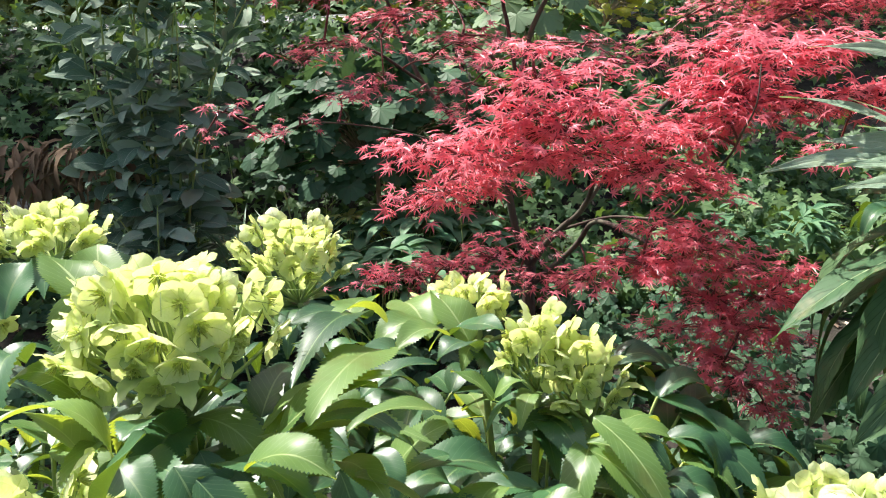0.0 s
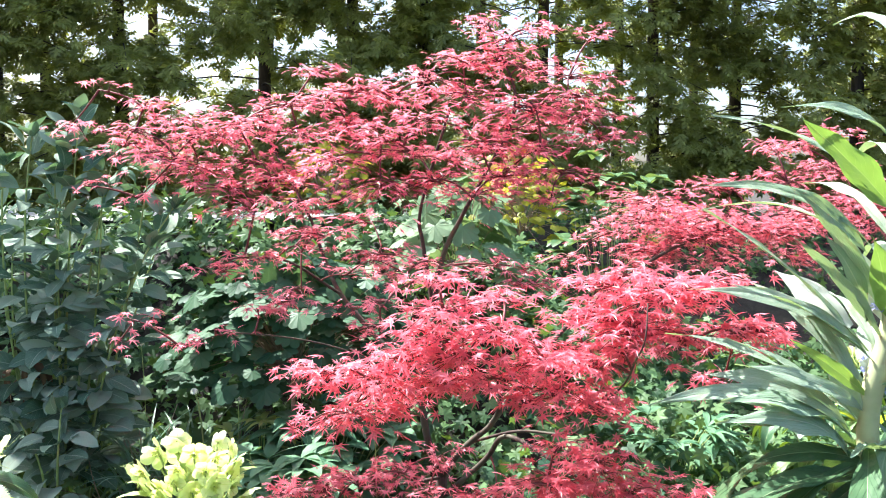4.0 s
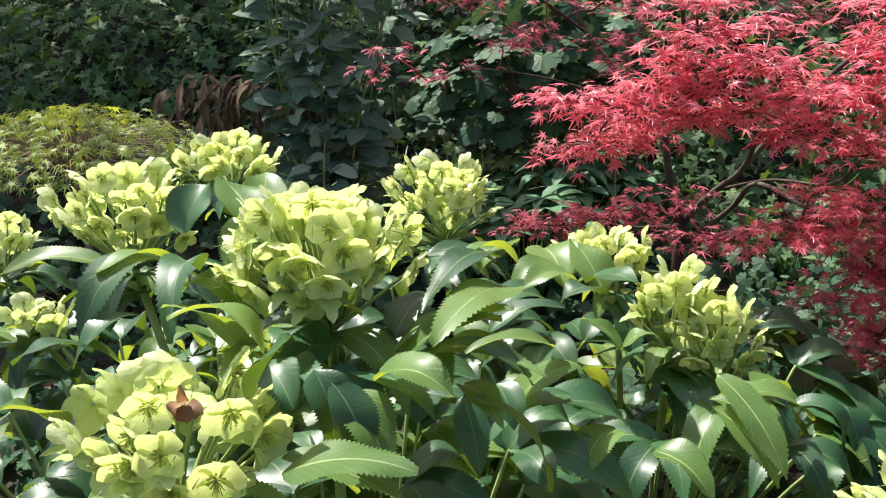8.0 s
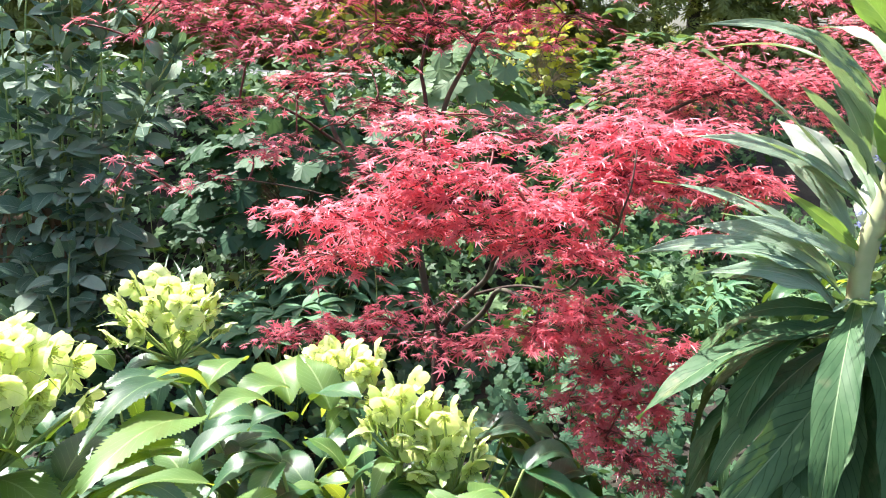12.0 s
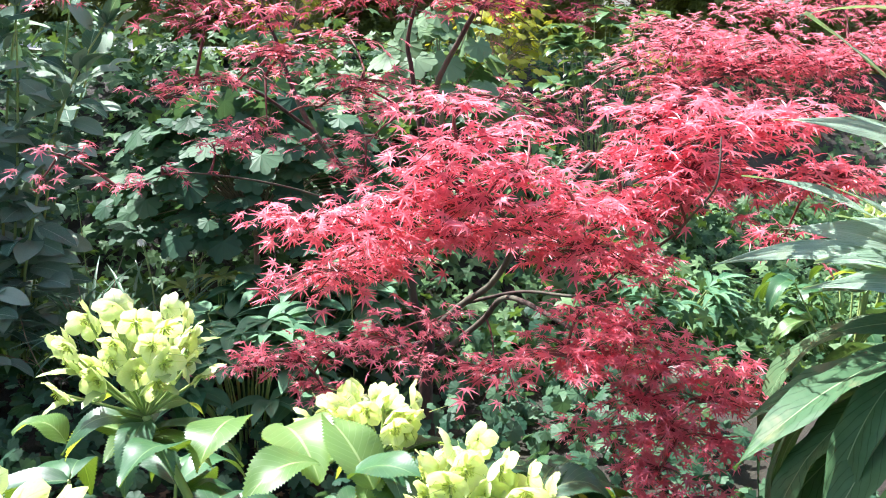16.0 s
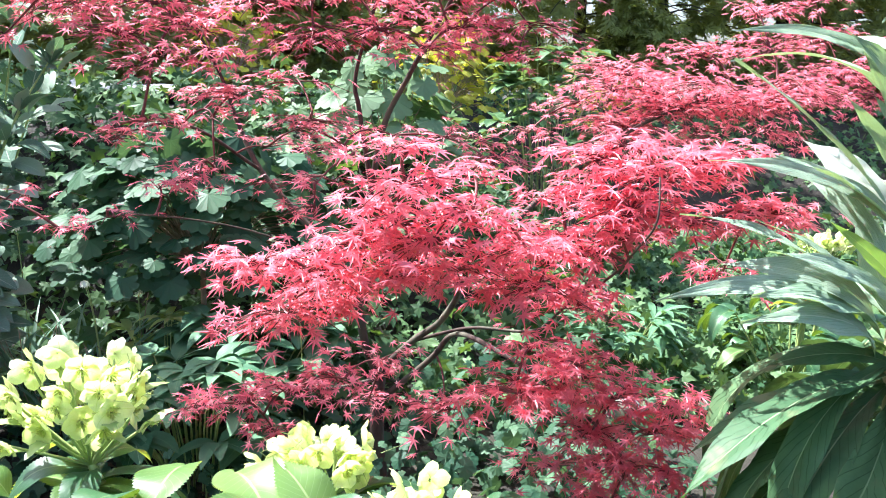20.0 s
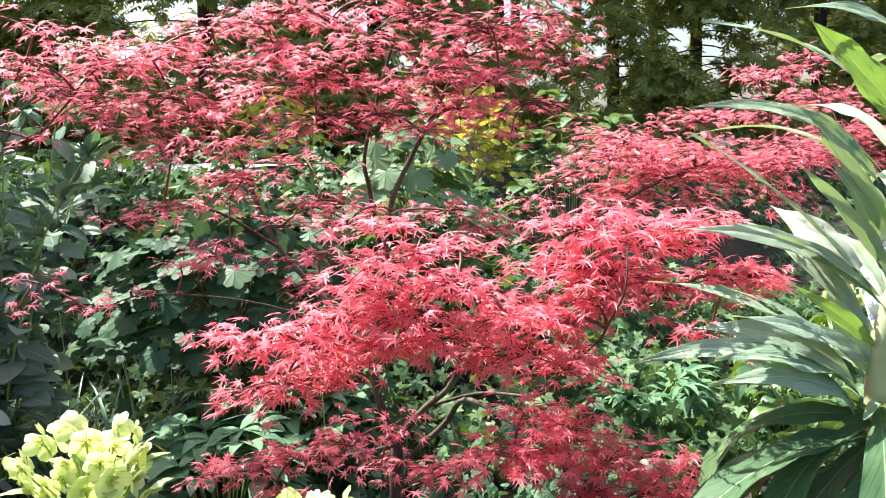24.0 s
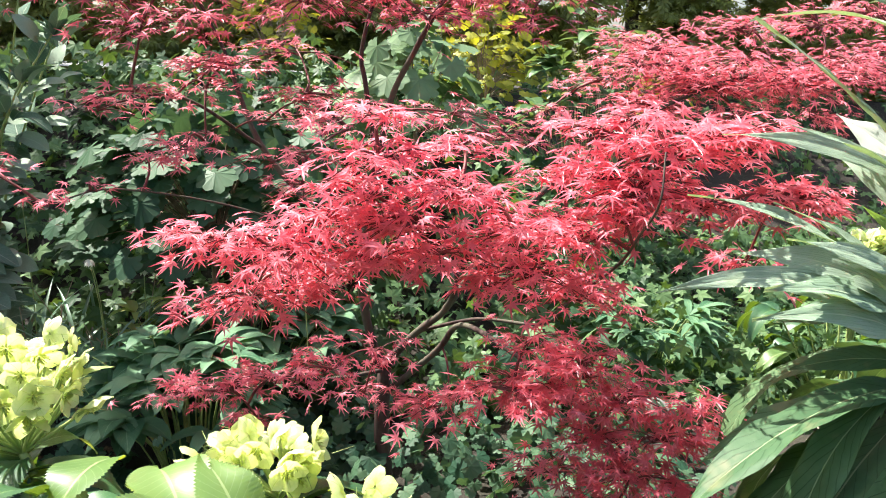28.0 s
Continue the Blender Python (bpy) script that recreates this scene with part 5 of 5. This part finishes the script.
def lobed_bush(name, base, label, count, size, spread, mat, rng, template=None):
    """A rounded mound of lobed leaves on stalks."""
    root = thing(name, base, label, "shrub")
    b = Vector(base)
    acc, st = Acc(), Acc()
    tube(st, [Vector((b.x, b.y, min(ground_z(b.x, b.y), b.z) - 0.02)), b + Vector((0, 0, 0.01))], 0.012, 0.009, 6, rng=rng)
    for k in range(count):
        u, a = rng.uniform(-0.1, 1), rng.uniform(0, 6.28)
        r = math.sqrt(1 - min(1, u * u)) * rng.uniform(0.75, 1.05)
        d = Vector((math.cos(a) * r, math.sin(a) * r, u))
        p = b + Vector((d.x * spread[0], d.y * spread[1], d.z * spread[2])) * rng.uniform(0.8, 1.05)
        h = Vector((d.x, d.y, -0.45)) + rv(rng, 0.6)
        stamp(acc, template or LOBED_LEAF, p, h, Vector((d.x * 0.5, d.y * 0.5 - 0.2, 0.8)) + rv(rng, 0.25), size * rng.uniform(0.6, 1.2))
        if k % 3 == 0:
            tube(st, [b + Vector((d.x, d.y, 0)) * 0.05, b.lerp(p, 0.6) + Vector((0, 0, 0.03)), p], 0.0022, 0.001, 4, rng=rng)
    tagged(hang(new("foliage", acc.mesh("foliage", mat, smooth=False)), root), kind="stuff")
    tagged(hang(new("stem", st.mesh("stem", M_DRY)), root), kind="stuff")


rg = random.Random(33)
scatter("ivy", "dark green ivy covering the bank", "ivy", IVY_LEAF, M_IVY, 10500, (-3.6, 1.5, 2.7, 4.3), 0.054, rg, lift=0.1)
scatter("ivy", "sparse dark green ivy on the lower slope", "ivy", IVY_LEAF, M_IVY, 6000, (0.9, 5, 3.2, 6.4), 0.05, rg, lift=0.08, cluster=4)
scatter("ivy", "dense dark ivy on the slope behind the echium", "ivy", IVY_LEAF, M_IVY, 4500, (0.75, 3.2, 2.7, 4.2), 0.05, rg, lift=0.07)
scatter("leaf_litter", "dry brown and grey fallen leaf litter", "litter", IVY_LEAF, M_LITTER, 2000, (0.9, 3.6, 2.6, 4.2), 0.026, rg, lift=0.004, toward=0.1, up=1)
scatter("leaf_litter", "brown dead leaves under the border plants", "litter", IVY_LEAF, M_DEAD, 900, (-2.6, 0.1, 0.9, 2.9), 0.03, rg, lift=0.006, toward=0.1, up=1)
scatter("ground_cover", "low leafy ground cover beneath the maple", "ground cover", LOBED_LEAF, M_LOBED, 700, (-0.3, 1.0, 2.1, 2.9), 0.03, rg, lift=0.08, cluster=9)
scatter("ground_cover", "low green weeds on the soil by the border", "ground cover", LOBED_LEAF, M_LOBED, 1800, (-2.6, -0.5, 0.7, 2.6), 0.04, rg, lift=0.07, toward=0.2, cluster=7)
scatter("ground_cover", "dim low leafy undergrowth between border and bank", "ground cover", LOBED_LEAF, M_LOBED, 1500, (-1.6, 1.2, 1.5, 2.9), 0.04, rg, lift=0.06, toward=0.2)
scatter("ground_cover", "dark low leaves on the soil beside the echium", "ground cover", LOBED_LEAF, M_LOBED, 1300, (0.1, 1.6, 1.0, 2.1), 0.03, rg, lift=0.025, toward=0.2)
scatter("ivy", "ivy and low leaves over litter on the lower slope", "ivy", IVY_LEAF, M_IVY, 1500, (0.9, 3.2, 2.4, 3.6), 0.045, rg, lift=0.06, cluster=2)
herb("peony_plant", (-0.229, 2.5, ground_z(-0.229, 2.5)), "leafy green perennial clump with pointed leaflets", 46, 0.115, 0.056, 0.42, 0.28, M_HERB, rg)
herb("peony_plant", (-0.102, 2.75, ground_z(-0.102, 2.75)), "leafy green perennial clump with pointed leaflets", 38, 0.115, 0.056, 0.4, 0.26, M_HERB, rg)
herb("leafy_perennial", (-0.333, 2.8, ground_z(-0.333, 2.8)), "bright green leafy shoot on the bank", 16, 0.08, 0.026, 0.36, 0.14, M_LIME, rg)
herb("leafy_perennial", (1.218, 3.0, ground_z(1.218, 3.0)), "bright green rosette of pointed leaves", 18, 0.12, 0.034, 0.36, 0.2, M_HERB, rg)
straps((-0.591, 2.75, ground_z(-0.591, 2.75)), 46, 0.42, rg)
straps((-0.732, 2.8, ground_z(-0.732, 2.8)), 46, 0.42, rg)
straps((-0.491, 2.7, ground_z(-0.491, 2.7)), 46, 0.42, rg)
lobed_bush("currant_bush", (-0.231, 3, 0.636), "mound of dark green lobed leaves on the bank", 460, 0.064, (0.46, 0.28, 0.4), M_LOBED, rg)
lobed_bush("currant_bush", (0.441, 3.5, 0.925), "tall shrub with large pale lobed leaves", 70, 0.085, (0.3, 0.2, 0.4), M_PALE, rg)
lobed_bush("golden_shrub", (1.005, 5.2, 1.01), "sunlit golden-leaved shrub by the hedge", 200, 0.04, (0.45, 0.3, 0.55), M_YELLOW, rg)
herb("laurel", (1.319, 4.2, ground_z(1.319, 4.2)), "glossy green oval-leaved laurel before the hedge", 34, 0.14, 0.075, 1.56 - ground_z(1.319, 4.2), 0.24, M_LAUREL, rg, kind="oval")
lobed_bush("green_dissected_maple", (-1.586, 2.2, 0.61), "low mound of lime-green finely cut maple leaves", 900, 0.034, (0.45, 0.3, 0.17), M_LIME, rg, MAPLE_LEAF)
lobed_bush("golden_shrub", (-0.205, 5.6, 1.218), "sunlit golden-leaved shrub by the hedge", 150, 0.04, (0.35, 0.25, 0.4), M_YELLOW, rg)
lobed_bush("golden_shrub", (0.99, 5, 1.089), "sunlit golden-leaved shrub by the hedge", 120, 0.035, (0.3, 0.2, 0.3), M_YELLOW, rg)
lobed_bush("golden_shrub", (1.989, 5, 0.962), "sunlit golden-leaved shrub by the hedge", 60, 0.035, (0.25, 0.2, 0.25), M_YELLOW, rg)


# ---- conifer hedge and far growth ----
def conifers():
    rng = random.Random(77)
    gaps = [(-0.811, 6.4, 2.129, 0.27), (-0.89, 7, 2.209, 0.27), (-0.982, 7.7, 2.301, 0.27), (-1.074, 8.4, 2.394, 0.27), (-1.111, 6.4, 2.024, 0.17), (-1.218, 7, 2.094, 0.17), (-1.343, 7.7, 2.175, 0.17), (-1.468, 8.4, 2.257, 0.17), (3.067, 6.4, 1.878, 0.36), (3.351, 7, 1.934, 0.36), (3.682, 7.7, 1.999, 0.36), (4.013, 8.4, 2.065, 0.36), (1.157, 6.4, 2.597, 0.33), (1.262, 7, 2.721, 0.33), (1.384, 7.7, 2.865, 0.33), (1.506, 8.4, 3.008, 0.33), (1.601, 6.4, 2.289, 0.33), (1.747, 7, 2.384, 0.33), (1.918, 7.7, 2.494, 0.33), (2.089, 8.4, 2.604, 0.33), (2.834, 6.4, 1.903, 0.2), (3.096, 7, 1.961, 0.2), (3.402, 7.7, 2.029, 0.2), (3.707, 8.4, 2.097, 0.2), (1.513, 6.4, 2.509, 0.2), (1.652, 7, 2.624, 0.2), (1.813, 7.7, 2.759, 0.2), (1.974, 8.4, 2.893, 0.2), (2.328, 6.4, 2.197, 0.15), (2.542, 7, 2.283, 0.15), (2.792, 7.7, 2.383, 0.15), (3.042, 8.4, 2.483, 0.15), (1.426, 6.4, 2.75, 0.2), (1.557, 7, 2.888, 0.2), (1.708, 7.7, 3.048, 0.2), (1.86, 8.4, 3.209, 0.2), (-0.594, 6.4, 2.299, 0.15), (-0.652, 7, 2.395, 0.15), (-0.721, 7.7, 2.506, 0.15), (-0.789, 8.4, 2.618, 0.15), (1.695, 6.4, 2.685, 0.15), (1.85, 7, 2.816, 0.15), (2.031, 7.7, 2.969, 0.15), (2.213, 8.4, 3.123, 0.15)]
    spray = Acc()

    def leaflet(x0, y0, x1, y1, w):
        dx, dy = (y1 - y0), -(x1 - x0)
        ln = math.hypot(dx, dy)
        mx, my = x0 + (x1 - x0) * 0.5, y0 + (y1 - y0) * 0.5
        z0, z1 = -0.12 * (x0 * x0 + y0 * y0), -0.3 * (x1 * x1 + y1 * y1)
        spray.add([(x0, y0, z0), (mx + dx / ln * w, my + dy / ln * w, (z0 + z1) / 2 + 0.02), (x1, y1, z1), (mx - dx / ln * w, my - dy / ln * w, (z0 + z1) / 2 + 0.02)], [(0, 1, 2, 3)])

    # a short flat frond: an axis with side branchlets
    leaflet(0, 0, 0.03, 1.1, 0.1)
    for k in range(3):
        for sd in (-1, 1):
            y0 = 0.1 + 0.24 * k + (0.1 if sd > 0 else 0)
            r = 0.48 * (1 - 0.2 * k)
            leaflet(0, y0, sd * r, y0 + 0.28, 0.1)
    tmpl = (np.array([tuple(p) for p in spray.v]), spray.f)
    spots = [(x, 7.2 + rng.uniform(-0.25, 0.35), 1) for x in (-6.48, -5.36, -4.71, -3.64, -2.92, -1.98, -0.85, -0.05, 0.56, 1.61, 2.64, 3.49, 4.39, 5.30, 6.11, 7.20)] + [(-6.6 + 0.95 * i + rng.uniform(-0.3, 0.3), 8.5 + rng.uniform(-0.3, 0.3), 0) for i in range(16)]
    for cx, cy, front in spots:
        gz = ground_z(cx, cy)
        root = thing("conifer", (cx, cy, gz), "tall dark conifer of the boundary hedge" if front else "conifer in the far row of the hedge", "tree", "hedge conifers")
        acc = Acc()
        tube(acc, smooth_line([(cx, cy, gz - 0.1), (cx + rng.uniform(-0.08, 0.08), cy, gz + 2.2), (cx + rng.uniform(-0.15, 0.15), cy, HEDGE_TOP)], 6), 0.065, 0.025, 8, knob=0.15, rng=rng)
        hang(new("trunk", acc.mesh("trunk", M_CBARK)), root)
        acc, br = Acc(), Acc()
        boughs = 86 if front else 28
        for b in range(boughs):
            f = b / (boughs - 1)
            z = gz + 0.15 + (HEDGE_TOP - gz - 0.2) * f ** 1.1
            a = rng.uniform(-3.4, 0.3)
            ln = rng.uniform(0.5, 1.05) * (1.05 - 0.4 * f)
            d = Vector((math.cos(a), math.sin(a), 0))
            p0 = Vector((cx, cy, z))
            p2 = p0 + d * ln + Vector((0, 0, rng.uniform(-0.3, 0.05)))
            line = bez(p0, (p0 + p2) * 0.5 + Vector((0, 0, 0.12)), p2, 5)
            tube(br, line, 0.008, 0.003, 4, rng=rng)
            if not -4.8 < cx < 6.4:
                continue
            for k in range((15 if front else 5) if z < 3.9 else 3):
                s = rng.uniform(0.15, 1)
                j = min(4, int(s * 5))
                c = line[j].lerp(line[j + 1], s * 5 - j) + Vector((rng.uniform(-0.16, 0.16), rng.uniform(-0.16, 0.16), rng.uniform(-0.08, 0.06)))
                way = Vector((rng.gauss(0, 0.6), -0.7, rng.gauss(-0.1, 0.3)))
                for q in range(6):
                    p = c + way * rng.uniform(-0.06, 0.08) + rv(rng, 0.055)
                    fine = noise.noise((p.x * 5.5, 8.3, p.z * 5.5)) + 0.5 * noise.noise((p.x * 13, 2.3, p.z * 13))
                    if any((p - Vector(g[:3])).length < g[3] * 0.95 for g in gaps) or (p.z > 1.7 and fine > (0.34 if p.x > 0.9 else 0.6)):
                        continue
                    stamp(acc, tmpl, p, way + rv(rng, 0.55), Vector((rng.gauss(0, 0.25), rng.gauss(-0.5, 0.25), 0.8)), rng.uniform(0.09, 0.15))
        tagged(hang(new("branch", br.mesh("branch", M_CBARK)), root), kind="stuff")
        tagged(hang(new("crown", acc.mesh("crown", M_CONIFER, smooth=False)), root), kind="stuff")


HEDGE_TOP = 6.0
conifers()


# ---- unseen overhanging tree, added to shade the bank ----
def shade_tree():
    rng = random.Random(91)
    base = Vector((-6.4, 4.6, ground_z(-6.4, 4.6)))
    root = thing("shade_caster_tree", base, "unseen broadleaf tree added to shade the bank", "tree")
    acc = Acc()
    tube(acc, smooth_line([base, base + Vector((0.15, 0.1, 1.6)), base + Vector((0.5, 0.3, 3.2)), base + Vector((0.9, 0.5, 4.6))], 6), 0.14, 0.07, 10, knob=0.12, rng=rng)
    hang(new("trunk", acc.mesh("trunk", M_CBARK)), root)
    crown = Acc()
    for k in range(22):
        p0 = base + Vector((0.5, 0.3, 2.9)) + Vector((0.02, 0.01, 0.08)) * k
        q = Vector((rng.uniform(-5.2, -1.4), rng.uniform(4.2, 6.0), rng.uniform(4.4, 5.8)))
        line = bez(p0, (p0 + q) * 0.5 + Vector((0, 0, 0.5)), q, 7)
        acc = Acc()
        tube(acc, line, 0.03, 0.006, 6, rng=rng)
        hang(new("limb", acc.mesh("limb", M_CBARK)), root)
        for j in range(75):
            s = rng.uniform(0.3, 1)
            i = min(6, int(s * 7))
            p = line[i].lerp(line[i + 1], s * 7 - i) + Vector((rng.gauss(0, 0.25), rng.gauss(0, 0.25), rng.gauss(0, 0.15)))
            stamp(crown, LOBED_LEAF, p, rv(rng) + Vector((0, 0, -0.3)), Vector((0, 0, 1)) + rv(rng, 0.6), 0.075 * rng.uniform(0.6, 1.3))
    tagged(hang(new("crown", crown.mesh("crown", M_LOBED, smooth=False)), root), kind="stuff")


shade_tree()


# ---- stones, dead stalks and small flowers on the bank ----
def stone(base, size, rng, label="rounded grey garden stone half sunk in the soil"):
    acc = Acc()
    n, m = 10, 7
    seed = rng.uniform(0, 99)
    verts = []
    for j in range(m + 1):
        ph = math.pi * j / m
        for i in range(n):
            th = 2 * math.pi * i / n
            d = Vector((math.sin(ph) * math.cos(th), math.sin(ph) * math.sin(th), math.cos(ph)))
            r = 1 + 0.28 * noise.noise(d * 1.6 + Vector((seed, 0, 0)))
            verts.append((base[0] + d.x * size[0] * r, base[1] + d.y * size[1] * r, base[2] + d.z * size[2] * r))
    faces = [(j * n + i, j * n + (i + 1) % n, (j + 1) * n + (i + 1) % n, (j + 1) * n + i) for j in range(m) for i in range(n)]
    acc.add(verts, [tuple(reversed(f)) for f in faces])
    tagged(new("stone", acc.mesh("stone", M_STONE)), label, "stone", "stones on the bank")


rx = random.Random(55)
for x, y, sx, sz in ((-1.687, 3.2, 0.166, 0.107), (-1.718, 3.05, 0.115, 0.069), (-1.505, 3.25, 0.107, 0.071), (-1.534, 3.1, 0.128, 0.075), (-0.42, 2.75, 0.065, 0.057), (-0.434, 2.75, 0.076, 0.076), (1.117, 2.7, 0.083, 0.065), (1.44, 2.8, 0.06, 0.036), (-1.816, 3, 0.091, 0.057)):
    stone((x, y, ground_z(x, y) + sz * 0.3), (sx, sx * 0.7, sz), rx)


def dead_fronds(base, count, rng):
    """Hanging withered leaves round an old crown."""
    root = thing("withered_fern", base, "brown withered fronds hanging on the bank", "plant")
    b = Vector(base)
    for k in range(count):
        a = rng.uniform(3.3, 6.1)
        d = Vector((math.cos(a), math.sin(a), 0))
        p = b + Vector((rng.uniform(-0.22, 0.22), rng.uniform(-0.05, 0.1), rng.uniform(0.0, 0.16)))
        acc = Acc()
        blade(acc, p, p + d * rng.uniform(0.05, 0.14) - Vector((0, 0, rng.uniform(0.03, 0.16))), rng.uniform(0.012, 0.032), arch=0.03, fold=0.5, kind="lance", teeth=5, wave=0.12, ph=k, twist=rng.uniform(-1, 1))
        hang(new("frond", acc.mesh("frond", M_DEAD)), root)


dead_fronds((-1.428, 2.85, 0.616), 50, rx)
dead_fronds((-1.226, 2.8, 0.607), 36, rx)
dead_fronds((-1.308, 2.85, 0.626), 30, rx)


def dry_stalks(base, count, length, rng, label="tangle of thin dry pale stalks on the bank"):
    root = thing("dry_stalks", base, label, "plant")
    b = Vector(base)
    for k in range(count):
        p = b + Vector((rng.uniform(-0.16, 0.16), rng.uniform(-0.08, 0.08), 0))
        q = p + Vector((rng.gauss(0, 0.3), rng.gauss(-0.1, 0.2), rng.uniform(0.25, 1.0))) * length
        acc = Acc()
        tube(acc, bez(p, (p + q) * 0.5 + rv(rng, 0.06), q, 6), 0.0022, 0.0012, 4, rng=rng)
        hang(new("stalk", acc.mesh("stalk", M_DRY)), root)


def white_bud(base, h, rng):
    root = thing("bulb_flower", base, "small white nodding spring flower on a thin stem", "flower", "white bulb flowers")
    b = Vector(base)
    tip = b + Vector((rng.uniform(-0.03, 0.03), -0.03, h))
    acc = Acc()
    tube(acc, bez(b, b + Vector((0, 0, h * 0.7)), tip, 5), 0.0018, 0.0012, 4)
    hang(new("stem", acc.mesh("stem", M_STALK)), root)
    for k in range(5):
        a = k * 1.257
        acc = Acc()
        blade(acc, tip, tip + Vector((math.cos(a) * 0.01, math.sin(a) * 0.01, -0.022)), 0.011, arch=0.003, kind="oval", n=4)
        hang(new("petal", acc.mesh("petal", M_WHITE)), root)


dry_stalks((-0.599, 2.75, ground_z(-0.599, 2.75)), 16, 0.35, rx)
dry_stalks((-0.514, 2.75, ground_z(-0.514, 2.75)), 14, 0.35, rx)
dry_stalks((-0.609, 2.9, ground_z(-0.609, 2.9)), 10, 0.4, rx)
dry_stalks((-0.605, 2.8, ground_z(-0.605, 2.8)), 12, 0.35, rx)
dry_stalks((1.36, 4.2, ground_z(1.36, 4.2)), 22, 0.8, rx)
dry_stalks((1.301, 4.4, ground_z(1.301, 4.4)), 16, 0.7, rx)
white_bud((-0.508, 2.78, ground_z(-0.508, 2.78)), max(0.1, 0.616 - ground_z(-0.508, 2.78)), rx)
white_bud((-0.401, 2.8, ground_z(-0.401, 2.8)), max(0.1, 0.585 - ground_z(-0.401, 2.8)), rx)
white_bud((-0.511, 2.8, ground_z(-0.511, 2.8)), max(0.1, 0.61 - ground_z(-0.511, 2.8)), rx)
white_bud((-0.717, 2.85, ground_z(-0.717, 2.85)), max(0.1, 0.768 - ground_z(-0.717, 2.85)), rx)
white_bud((0.067, 2.6, ground_z(0.067, 2.6)), max(0.1, 0.589 - ground_z(0.067, 2.6)), rx)
